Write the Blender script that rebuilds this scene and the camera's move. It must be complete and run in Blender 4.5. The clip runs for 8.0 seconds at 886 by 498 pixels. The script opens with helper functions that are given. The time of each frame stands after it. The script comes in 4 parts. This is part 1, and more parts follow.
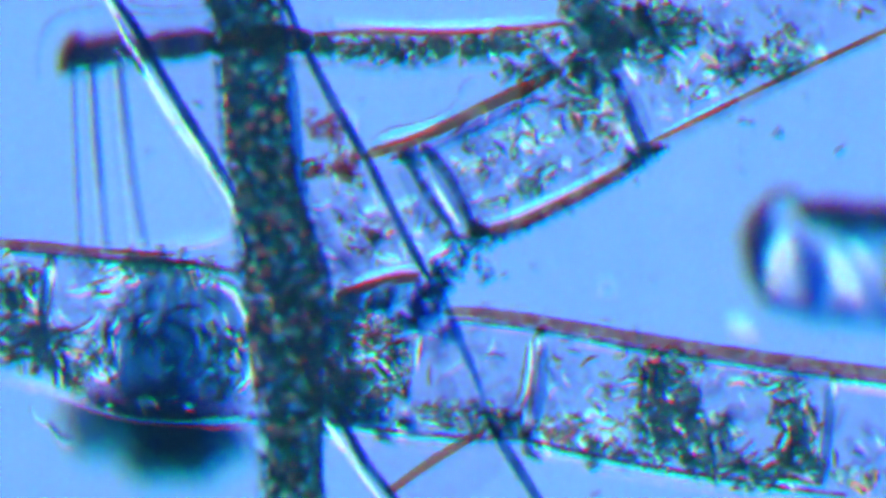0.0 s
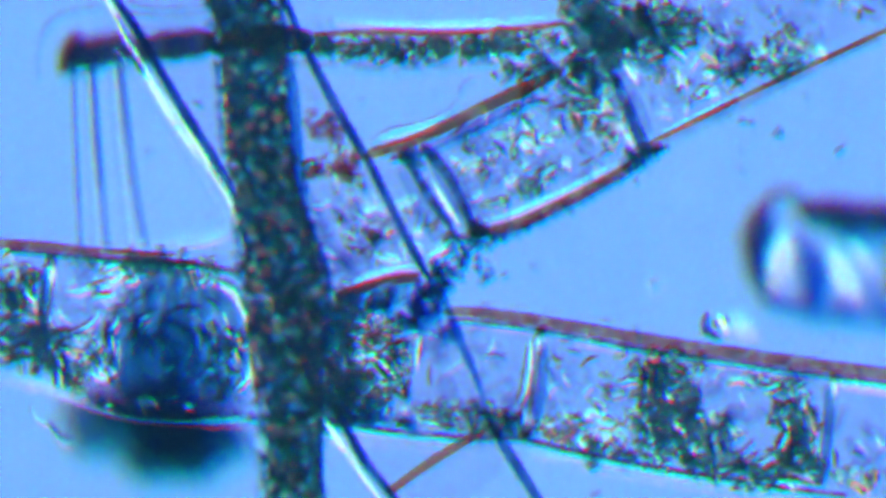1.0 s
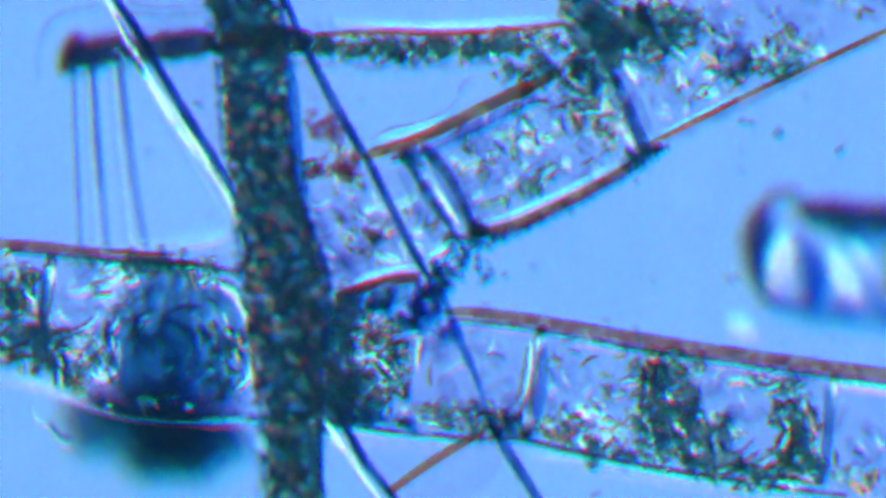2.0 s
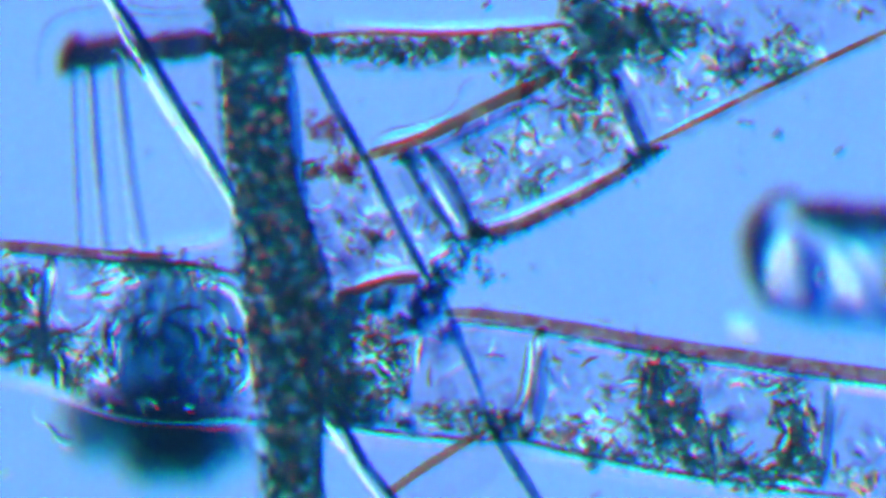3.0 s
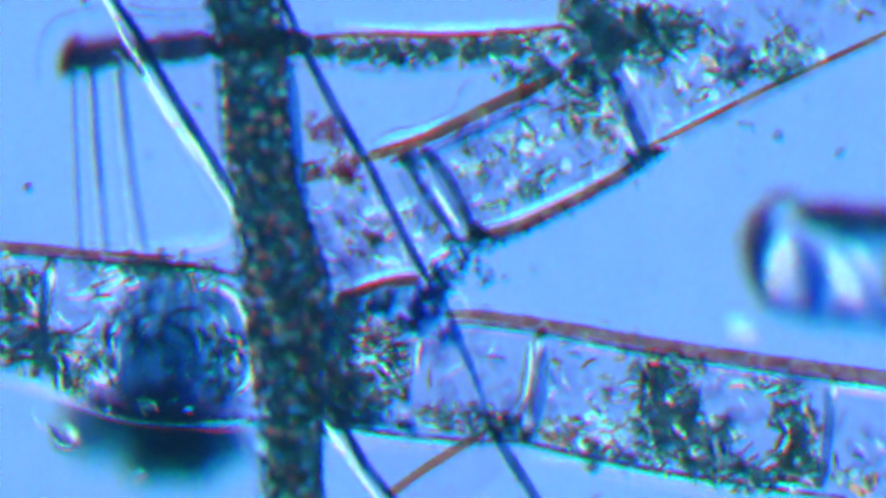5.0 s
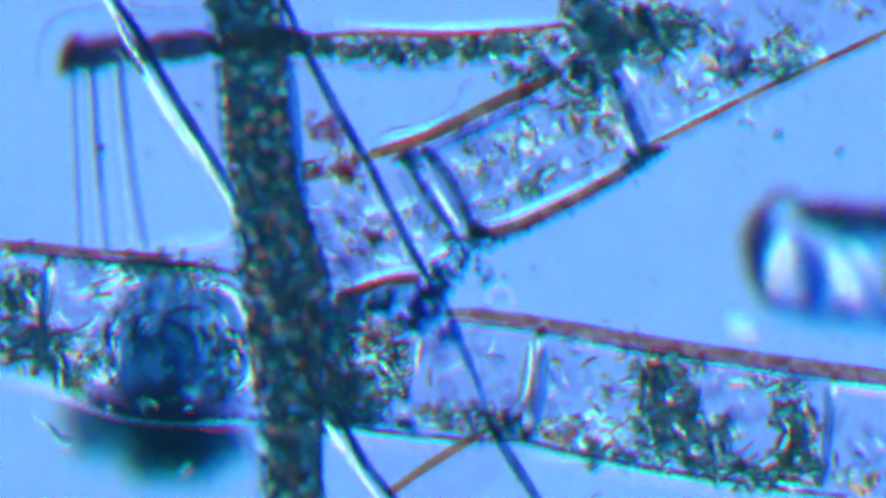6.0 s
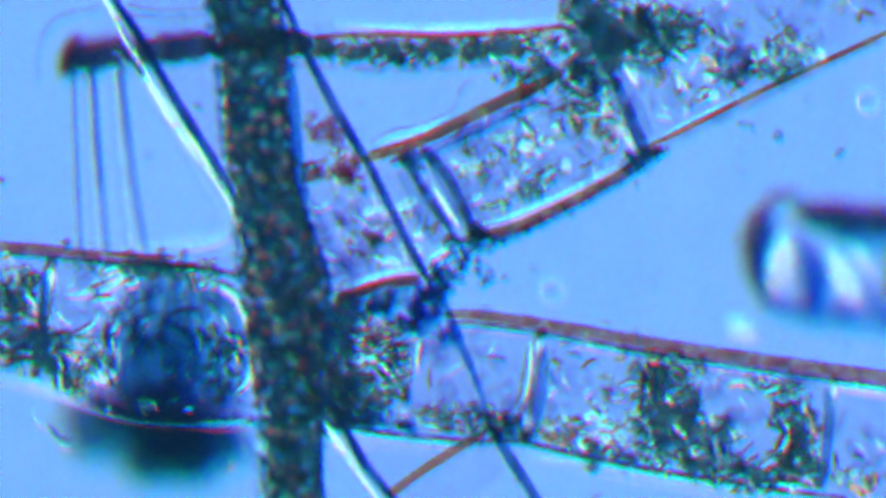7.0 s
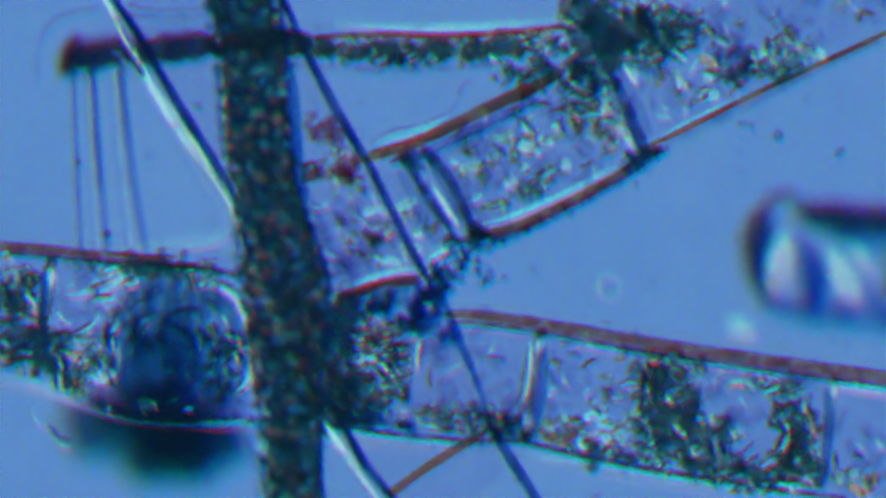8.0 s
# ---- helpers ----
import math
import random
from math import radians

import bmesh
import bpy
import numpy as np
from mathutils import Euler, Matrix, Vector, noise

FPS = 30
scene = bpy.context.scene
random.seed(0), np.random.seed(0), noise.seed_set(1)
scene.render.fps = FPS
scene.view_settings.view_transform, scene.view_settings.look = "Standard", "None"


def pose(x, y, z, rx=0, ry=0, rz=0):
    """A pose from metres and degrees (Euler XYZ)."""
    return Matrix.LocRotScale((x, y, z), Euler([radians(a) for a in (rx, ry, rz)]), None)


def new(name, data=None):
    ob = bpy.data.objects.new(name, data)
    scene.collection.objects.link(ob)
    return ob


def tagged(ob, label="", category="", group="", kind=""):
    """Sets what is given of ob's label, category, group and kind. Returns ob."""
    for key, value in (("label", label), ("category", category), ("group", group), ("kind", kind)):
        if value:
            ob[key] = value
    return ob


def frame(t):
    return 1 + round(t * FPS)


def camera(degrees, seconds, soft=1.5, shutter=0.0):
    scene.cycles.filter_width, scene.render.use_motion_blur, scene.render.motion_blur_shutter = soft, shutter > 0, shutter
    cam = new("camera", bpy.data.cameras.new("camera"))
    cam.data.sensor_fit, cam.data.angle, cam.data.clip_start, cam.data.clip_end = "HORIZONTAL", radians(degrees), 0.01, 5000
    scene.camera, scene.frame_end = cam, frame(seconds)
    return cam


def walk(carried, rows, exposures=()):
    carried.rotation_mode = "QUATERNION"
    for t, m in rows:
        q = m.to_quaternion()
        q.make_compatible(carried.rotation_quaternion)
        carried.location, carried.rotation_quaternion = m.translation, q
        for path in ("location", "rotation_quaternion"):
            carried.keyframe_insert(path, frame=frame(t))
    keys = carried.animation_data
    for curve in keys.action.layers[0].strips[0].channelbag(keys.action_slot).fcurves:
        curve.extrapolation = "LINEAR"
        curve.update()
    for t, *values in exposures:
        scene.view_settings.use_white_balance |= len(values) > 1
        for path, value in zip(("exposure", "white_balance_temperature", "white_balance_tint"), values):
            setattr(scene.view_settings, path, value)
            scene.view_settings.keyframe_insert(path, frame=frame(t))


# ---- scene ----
# A wet mount of green algae under a microscope, enlarged a thousand times:
# one millimetre here is one micrometre on the slide. Plan units are 0.2 mm.
U = 0.0002
ZF = 0.150          # height of the plane in focus
EYE = 8.0           # the eye's distance from that plane

cam = camera(2.2458, 8.0, soft=3.3)
# Light passes many clear skins on its way up.
scene.cycles.max_bounces = 32
scene.cycles.transmission_bounces = 32
scene.cycles.transparent_max_bounces = 32
cam.data.dof.use_dof = True
cam.data.dof.focus_distance = EYE
cam.data.dof.aperture_fstop = 2.1


def narrowing(z):
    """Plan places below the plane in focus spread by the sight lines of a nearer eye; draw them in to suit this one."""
    return (1 - (z - ZF) / EYE) / (1 - (z - ZF) / 3.591)


def plan(x, y, z=ZF):
    k = narrowing(z) * U
    return Vector(((x - 784) * k, (441 - y) * k, z))


def eye(t, drop):
    return (t, pose(0, drop * U, ZF + EYE))


walk(cam, [eye(0, 0), eye(1.5, 0), eye(2.8, 2), eye(3.5, 2.5), eye(4.0, 5.5), eye(4.6, 5.5), eye(5.9, 3),
           eye(6.5, 3), eye(7.0, 5), eye(8.0, 5)],
     exposures=[(0, 0.0), (7.5, 0.0), (7.6, -0.12), (7.8, -0.48), (8.0, -0.90)])

# ---- light: a blue surround added as veiling glare, and the condenser lamp under the stage ----
world = bpy.data.worlds.new("blue_surround")
scene.world = world
world.use_nodes = True
wb = world.node_tree.nodes["Background"]
wb.inputs["Color"].default_value = (0.06, 0.27, 0.58, 1)
wb.inputs["Strength"].default_value = 1.35


class Mat:
    """A node material under construction."""

    def __init__(self, name):
        self.m = bpy.data.materials.new(name)
        self.m.use_nodes = True
        self.t = self.m.node_tree
        self.t.nodes.clear()
        self.out = self.t.nodes.new("ShaderNodeOutputMaterial")

    def n(self, kind, **kw):
        node = self.t.nodes.new(kind)
        for k, v in kw.items():
            node.inputs[k.replace("_", " ")].default_value = v
        return node

    def link(self, a, b):
        self.t.links.new(a, b)

    def math(self, op, a, b=0.0):
        node = self.t.nodes.new("ShaderNodeMath")
        node.operation = op
        for i, v in enumerate((a, b)):
            if isinstance(v, (int, float)):
                node.inputs[i].default_value = v
            else:
                self.link(v, node.inputs[i])
        return node.outputs[0]

    def ramp(self, fac, stops):
        node = self.t.nodes.new("ShaderNodeValToRGB")
        e = node.color_ramp.elements
        e[0].position, e[0].color = stops[0][0], (*stops[0][1], 1)
        e[1].position, e[1].color = stops[-1][0], (*stops[-1][1], 1)
        for p, c in stops[1:-1]:
            k = e.new(p)
            k.color = (*c, 1)
        self.link(fac, node.inputs[0])
        return node.outputs[0]

    def noise(self, scale, detail=3.0, coord="Object"):
        tc = self.t.nodes.new("ShaderNodeTexCoord")
        node = self.n("ShaderNodeTexNoise", Scale=scale, Detail=detail)
        self.link(tc.outputs[coord], node.inputs["Vector"])
        return node.outputs["Fac"]

    def bump(self, height, strength, distance):
        node = self.n("ShaderNodeBump", Strength=strength, Distance=distance)
        self.link(height, node.inputs["Height"])
        return node.outputs["Normal"]

    def mix(self, fac, a, b):
        node = self.t.nodes.new("ShaderNodeMixShader")
        if isinstance(fac, (int, float)):
            node.inputs[0].default_value = fac
        else:
            self.link(fac, node.inputs[0])
        self.link(a, node.inputs[1])
        self.link(b, node.inputs[2])
        return node.outputs[0]

    def done(self, shader):
        self.link(shader, self.out.inputs["Surface"])
        return self.m


def lamp_glow():
    """The condenser's field: even and blue in the middle. The bright ring round it and the colour fringes, warm towards
    one side and blue towards the other, fading to the rim, are added to give bent light its highlights and coloured
    edges."""
    m = Mat("condenser_glow")
    tc = m.t.nodes.new("ShaderNodeTexCoord")
    sep = m.t.nodes.new("ShaderNodeSeparateXYZ")
    m.link(tc.outputs["Object"], sep.inputs[0])
    ln = m.t.nodes.new("ShaderNodeVectorMath")
    ln.operation = "LENGTH"
    m.link(tc.outputs["Object"], ln.inputs[0])
    across = m.math("ADD", m.math("MULTIPLY", sep.outputs[0], 0.5), m.math("MULTIPLY", sep.outputs[1], -0.87))
    side = m.math("ADD", m.math("MULTIPLY", m.math("DIVIDE", across, m.math("MAXIMUM", ln.outputs["Value"], 0.05)), 0.5), 0.5)
    far = m.math("MULTIPLY", ln.outputs["Value"], 1 / 4.4)
    mid = (0.111, 0.253, 0.575)
    cool = m.ramp(far, [(0.0, mid), (0.20, mid), (0.235, (0.40, 0.80, 0.88)), (0.35, (0.40, 0.84, 0.90)), (0.41, (0.08, 0.28, 0.44)),
                        (0.50, (0.025, 0.07, 0.15)), (0.64, (0.09, 0.045, 0.04)), (0.90, (0.02, 0.014, 0.03))])
    warm = m.ramp(far, [(0.0, mid), (0.20, mid), (0.235, (0.44, 0.78, 0.88)), (0.35, (0.52, 0.86, 0.90)), (0.41, (0.36, 0.46, 0.46)),
                        (0.47, (0.12, 0.11, 0.12)), (0.66, (0.07, 0.05, 0.06)), (0.95, (0.03, 0.02, 0.04))])
    mx = m.t.nodes.new("ShaderNodeMix")
    mx.data_type = "RGBA"
    m.link(m.ramp(side, [(0.2, (0, 0, 0)), (0.8, (1, 1, 1))]), mx.inputs[0])
    m.link(cool, mx.inputs[6])
    m.link(warm, mx.inputs[7])
    em = m.n("ShaderNodeEmission", Strength=2.06)
    m.link(mx.outputs[2], em.inputs["Color"])
    return m.done(em.outputs[0])


# ---- materials ----
def clear_glass():
    m = Mat("slide_glass")
    tr = m.t.nodes.new("ShaderNodeBsdfTransparent")
    m.link(m.ramp(m.math("ADD", m.math("MULTIPLY", m.noise(14, 4), 0.5), m.math("MULTIPLY", m.noise(70, 3), 0.5)),
                  [(0.36, (0.93, 0.955, 0.975)), (0.62, (1.0, 1.0, 1.0))]), tr.inputs["Color"])
    gl = m.n("ShaderNodeBsdfGlossy", Color=(1, 1, 1, 1), Roughness=0.02)
    # The glossy share mirrors the added blue surround, a veil lifting the darks.
    return m.done(m.mix(0.045, tr.outputs[0], gl.outputs[0]))


def wall_stuff(name, tint, ior, grain=0.25, haze=0.0):
    """Cell wall: clear, slightly refracting, finely uneven cellulose."""
    m = Mat(name)
    g = m.n("ShaderNodeBsdfGlass", IOR=ior, Roughness=haze)
    c = m.ramp(m.noise(160, 3), [(0.3, tuple(0.97 * v for v in tint)), (0.7, tint)])
    m.link(c, g.inputs["Color"])
    h = m.math("ADD", m.noise(300, 3), m.math("MULTIPLY", m.noise(90, 2), 2.0))
    m.link(m.bump(h, grain, 0.002), g.inputs["Normal"])
    return m.done(g.outputs[0])


def granule_stuff(name, stops, ior, island=False):
    """Starch and chlorophyll grains: small clear lenses in many tints."""
    m = Mat(name)
    if island:
        fac = m.t.nodes.new("ShaderNodeNewGeometry").outputs["Random Per Island"]
    else:
        fac = m.t.nodes.new("ShaderNodeObjectInfo").outputs["Random"]
    col = m.ramp(fac, stops)
    g = m.n("ShaderNodeBsdfGlass", IOR=ior, Roughness=0.0)
    m.link(col, g.inputs["Color"])
    return m.done(g.outputs[0])


def mottled_pigment(name):
    """Packed chloroplasts: dark green matter with thin spots in green, teal and rust."""
    m = Mat(name)
    tc = m.t.nodes.new("ShaderNodeTexCoord")
    mp = m.t.nodes.new("ShaderNodeMapping")
    mp.inputs["Scale"].default_value = (1.0, 1.0, 0.1)
    m.link(tc.outputs["Object"], mp.inputs["Vector"])
    fields = []
    for scale, detail in ((420, 2.0), (230, 1.0)):
        nz = m.n("ShaderNodeTexNoise", Scale=scale, Detail=detail)
        m.link(mp.outputs[0], nz.inputs["Vector"])
        fields.append(nz.outputs["Fac"])
    f = fields[0]
    tint = m.ramp(fields[1], [(0.36, (0.34, 0.84, 0.90)), (0.46, (0.50, 0.90, 0.66)), (0.54, (0.90, 0.92, 0.52)), (0.62, (1.0, 0.52, 0.32))])
    mx = m.t.nodes.new("ShaderNodeMix")
    mx.data_type = "RGBA"
    m.link(m.ramp(f, [(0.49, (0, 0, 0)), (0.55, (0.42, 0.42, 0.42)), (0.605, (1, 1, 1))]), mx.inputs[0])
    mx.inputs[6].default_value = (0.12, 0.20, 0.24, 1)
    m.link(tint, mx.inputs[7])
    r = m.n("ShaderNodeBsdfRefraction", IOR=1.06, Roughness=0.0)
    m.link(mx.outputs[2], r.inputs["Color"])
    m.link(m.bump(f, 0.5, 0.002), r.inputs["Normal"])
    return m.done(r.outputs[0])


def soft_pigment(name, dark, mid, light, scale, stretch=(1.0, 0.16, 0.3)):
    """Thin streaked pigment that tints the light without bending it."""
    m = Mat(name)
    tc = m.t.nodes.new("ShaderNodeTexCoord")
    mp = m.t.nodes.new("ShaderNodeMapping")
    mp.inputs["Scale"].default_value = stretch
    m.link(tc.outputs["Object"], mp.inputs["Vector"])
    nz = m.n("ShaderNodeTexNoise", Scale=scale, Detail=3.0)
    m.link(mp.outputs[0], nz.inputs["Vector"])
    tr = m.t.nodes.new("ShaderNodeBsdfTransparent")
    m.link(m.ramp(nz.outputs["Fac"], [(0.42, dark), (0.50, mid), (0.59, light)]), tr.inputs["Color"])
    return m.done(tr.outputs[0])


def dispersing_glass():
    """The cover glass's lower face, with a slight crossed wedge added to imitate the lens's colour fringes: it turns
    red, green and blue light apart a little.
    """
    m = Mat("dispersing_glass")
    geo = m.t.nodes.new("ShaderNodeNewGeometry")
    total = None
    for colour, dx, dy in DISPERSION:
        r = m.n("ShaderNodeBsdfRefraction", Color=colour, IOR=1.04, Roughness=0.0)
        tilt = m.t.nodes.new("ShaderNodeVectorMath")
        m.link(geo.outputs["Normal"], tilt.inputs[0])
        tilt.inputs[1].default_value = (dx * WEDGE, dy * WEDGE, 0.0)
        m.link(tilt.outputs[0], r.inputs["Normal"])
        if total is None:
            total = r.outputs[0]
        else:
            add = m.t.nodes.new("ShaderNodeAddShader")
            m.link(total, add.inputs[0])
            m.link(r.outputs[0], add.inputs[1])
            total = add.outputs[0]
    return m.done(total)


# Colour, and the way in plan units that an object under the glass seems moved in it.
DISPERSION = (((1, 0, 0, 1), -3.0, 5.0), ((0, 1, 0, 1), 0.0, -4.0), ((0, 0, 1, 1), 5.0, -1.0))
WEDGE = 0.0345

M_GLASS = clear_glass()
M_DISPERSING = dispersing_glass()
M_CLEAR_COAT = wall_stuff("clear_coat", (0.998, 0.998, 1.0), 1.005, 0.3)
M_MEMBRANE = wall_stuff("membrane", (0.985, 0.95, 0.985), 1.03, 0.6)
M_PRISM = wall_stuff("bright_prism", (1.0, 1.0, 1.0), 1.20, 0.05)
M_SEPTUM = wall_stuff("cross_wall", (0.88, 0.90, 0.92), 1.13)
M_WALL_THIN = wall_stuff("thin_sheath", (0.97, 0.99, 0.98), 1.22)
M_WALL_PALE = wall_stuff("pale_sheath", (0.98, 0.98, 1.0), 1.028)
M_WALL_DARK = wall_stuff("brown_wall", (0.74, 0.50, 0.40), 1.10)
GRAIN = [(0.0, (0.50, 0.78, 0.72)), (0.15, (0.98, 1.0, 0.98)), (0.32, (0.66, 0.80, 0.66)), (0.45, (1.0, 1.0, 1.0)),
         (0.60, (0.90, 0.70, 0.62)), (0.68, (0.98, 1.0, 0.98)), (0.80, (0.70, 0.84, 0.92)), (0.90, (0.98, 1.0, 1.0)), (1.0, (0.82, 0.90, 0.76))]
DARKGRAIN = [(0.0, (0.25, 0.50, 0.48)), (0.25, (0.80, 0.95, 0.80)), (0.45, (0.36, 0.55, 0.52)), (0.6, (0.95, 1.0, 0.98)),
             (0.72, (0.70, 0.46, 0.34)), (0.82, (0.35, 0.60, 0.66)), (1.0, (0.72, 0.90, 0.82))]
BEAD = [(0.0, (1.0, 1.0, 1.0)), (0.22, (0.82, 0.98, 0.98)), (0.42, (1.0, 0.98, 0.90)), (0.54, (0.98, 0.66, 0.54)), (0.66, (0.90, 1.0, 1.0)),
        (0.82, (0.66, 0.84, 0.80)), (1.0, (1.0, 0.92, 1.0))]
M_BEAD = granule_stuff("bead", BEAD, 1.2)
M_GRAIN = granule_stuff("grain", GRAIN, 1.13)
M_GRAIN_DARK = granule_stuff("dark_grain", DARKGRAIN, 1.12)
M_GRAIN_ISL = granule_stuff("fine_grain", GRAIN, 1.13, True)
M_GRAIN_DARK_ISL = granule_stuff("fine_dark_grain", DARKGRAIN, 1.12, True)
M_PIG = mottled_pigment("chlorophyll")
M_SPORE = soft_pigment("spore_matter", (0.38, 0.58, 0.64), (0.60, 0.80, 0.84), (0.96, 1.0, 1.0), 300)
M_PLASM = soft_pigment("plasm", (0.84, 0.84, 0.91), (0.94, 0.93, 0.965), (1.0, 1.0, 1.0), 140, (1, 1, 1))
M_DENSE = soft_pigment("dense_matter", (0.56, 0.66, 0.70), (0.70, 0.78, 0.80), (0.90, 0.95, 0.95), 200, (1, 1, 1))
M_WALL = soft_pigment("cell_wall", (0.970, 0.955, 0.985), (0.985, 0.972, 0.992), (0.995, 0.985, 0.998), 90, (1, 1, 1))
M_OLIVE = soft_pigment("dense_chlorophyll", (0.46, 0.58, 0.60), (0.72, 0.81, 0.80), (0.98, 1.0, 0.98), 250, (1, 1, 1))
M_BROWN = soft_pigment("brown_matter", (0.12, 0.15, 0.20), (0.22, 0.25, 0.30), (0.42, 0.44, 0.48), 200)
M_NAVY = soft_pigment("dense_plasm", (0.12, 0.19, 0.29), (0.18, 0.27, 0.40), (0.34, 0.46, 0.60), 120, (1, 1, 1))
M_TEAL = soft_pigment("thin_plasm", (0.34, 0.56, 0.80), (0.44, 0.66, 0.86), (0.60, 0.78, 0.92), 120)
M_PURPLE = soft_pigment("nucleus_matter", (0.52, 0.50, 0.66), (0.66, 0.62, 0.76), (0.86, 0.76, 0.86), 380)
M_FUZZ = soft_pigment("wisp_matter", (0.40, 0.66, 0.74), (0.56, 0.78, 0.84), (0.80, 0.92, 0.95), 300)
M_DEBRIS = soft_pigment("decayed_matter", (0.18, 0.36, 0.42), (0.26, 0.47, 0.53), (0.42, 0.64, 0.70), 150)
# Tints that paint the fringes of bent light on the walls; olive also tints strands.
M_BROWN_FRINGE = soft_pigment("brown_fringe", (0.82, 0.42, 0.36), (0.95, 0.53, 0.43), (1.0, 0.74, 0.60), 210, (1, 1, 1))
M_OLIVE_BROWN = soft_pigment("olive_brown_matter", (0.58, 0.36, 0.25), (0.78, 0.50, 0.34), (0.95, 0.70, 0.48), 110, (1, 1, 1))
M_TAN = soft_pigment("tan_matter", (0.84, 0.64, 0.66), (0.92, 0.77, 0.78), (0.98, 0.92, 0.93), 220, (1, 1, 1))
M_LINE = soft_pigment("dark_lamella", (0.26, 0.36, 0.46), (0.38, 0.48, 0.58), (0.60, 0.70, 0.78), 240, (1, 1, 1))
M_THREAD = soft_pigment("thread_matter", (0.14, 0.26, 0.46), (0.20, 0.34, 0.54), (0.34, 0.50, 0.70), 160)
M_HAZE = soft_pigment("faint_thread", (0.56, 0.62, 0.74), (0.64, 0.70, 0.80), (0.76, 0.80, 0.90), 120)
M_HAZE_FAINT = soft_pigment("pale_fringe", (0.78, 0.82, 0.90), (0.84, 0.87, 0.93), (0.90, 0.92, 0.96), 120)
M_BUBBLE = wall_stuff("bacterium", (0.97, 0.985, 1.0), 1.03, 0.0)
M_SPECK = soft_pigment("dark_bacterium", (0.30, 0.42, 0.50), (0.40, 0.52, 0.60), (0.60, 0.72, 0.80), 300, (1, 1, 1))


# ---- building helpers ----
def finish(bm, name, material):
    me = bpy.data.meshes.new(name)
    bmesh.ops.recalc_face_normals(bm, faces=[])
    bm.to_mesh(me)
    bm.free()
    me.materials.append(material)
    me.polygons.foreach_set("use_smooth", [True] * len(me.polygons))
    return me


def part(name, bm, material, parent, label="", kind=""):
    ob = new(name, finish(bm, name, material))
    ob.parent = parent
    if parent is not None:
        ob.matrix_parent_inverse = Matrix.Translation(-parent.location)
    return tagged(ob, label, kind=kind)


def thing(name, at, label, category, group=""):
    ob = new(name)
    ob.empty_display_size = 0.01
    ob.location = at
    return tagged(ob, label, category, group)


class Line:
    """A smooth centre line through rows of plan x, plan y, width in plan units, height in metres."""

    def __init__(self, rows, flat=0.7, steps=14):
        self.flat = flat
        pts = []
        r = [np.array(a, float) for a in rows]
        r = [2 * r[0] - r[1]] + r + [2 * r[-1] - r[-2]]
        for i in range(1, len(r) - 2):
            for k in range(steps):
                t = k / steps
                a, b, c, d = r[i - 1], r[i], r[i + 1], r[i + 2]
                pts.append(0.5 * (2 * b + (c - a) * t + (2 * a - 5 * b + 4 * c - d) * t * t
                                  + (3 * b - a - 3 * c + d) * t ** 3))
        pts.append(r[-2])
        p = np.array(pts)
        k = narrowing(p[:, 3]) * U
        self.xyz = np.stack([(p[:, 0] - 784) * k, (441 - p[:, 1]) * k, p[:, 3]], 1)
        self.w = p[:, 2] * U
        self.s = np.concatenate([[0], np.cumsum(np.linalg.norm(np.diff(self.xyz, axis=0), axis=1))])
        self.px = p[:, :2]

    def where(self, x=None, y=None):
        """Length along the line at a plan x or a plan y."""
        k = 0 if x is not None else 1
        v = x if x is not None else y
        i = int(np.argmin(abs(self.px[:, k] - v)))
        return float(self.s[i])

    def at(self, s):
        c = Vector([float(np.interp(s, self.s, self.xyz[:, k])) for k in range(3)])
        e = 0.002
        a = Vector([float(np.interp(s - e, self.s, self.xyz[:, k])) for k in range(3)])
        b = Vector([float(np.interp(s + e, self.s, self.xyz[:, k])) for k in range(3)])
        t = (b - a).normalized()
        side = Vector((-t.y, t.x, 0)).normalized()
        return c, side, t.cross(side) * -1, float(np.interp(s, self.s, self.w)) / 2, t


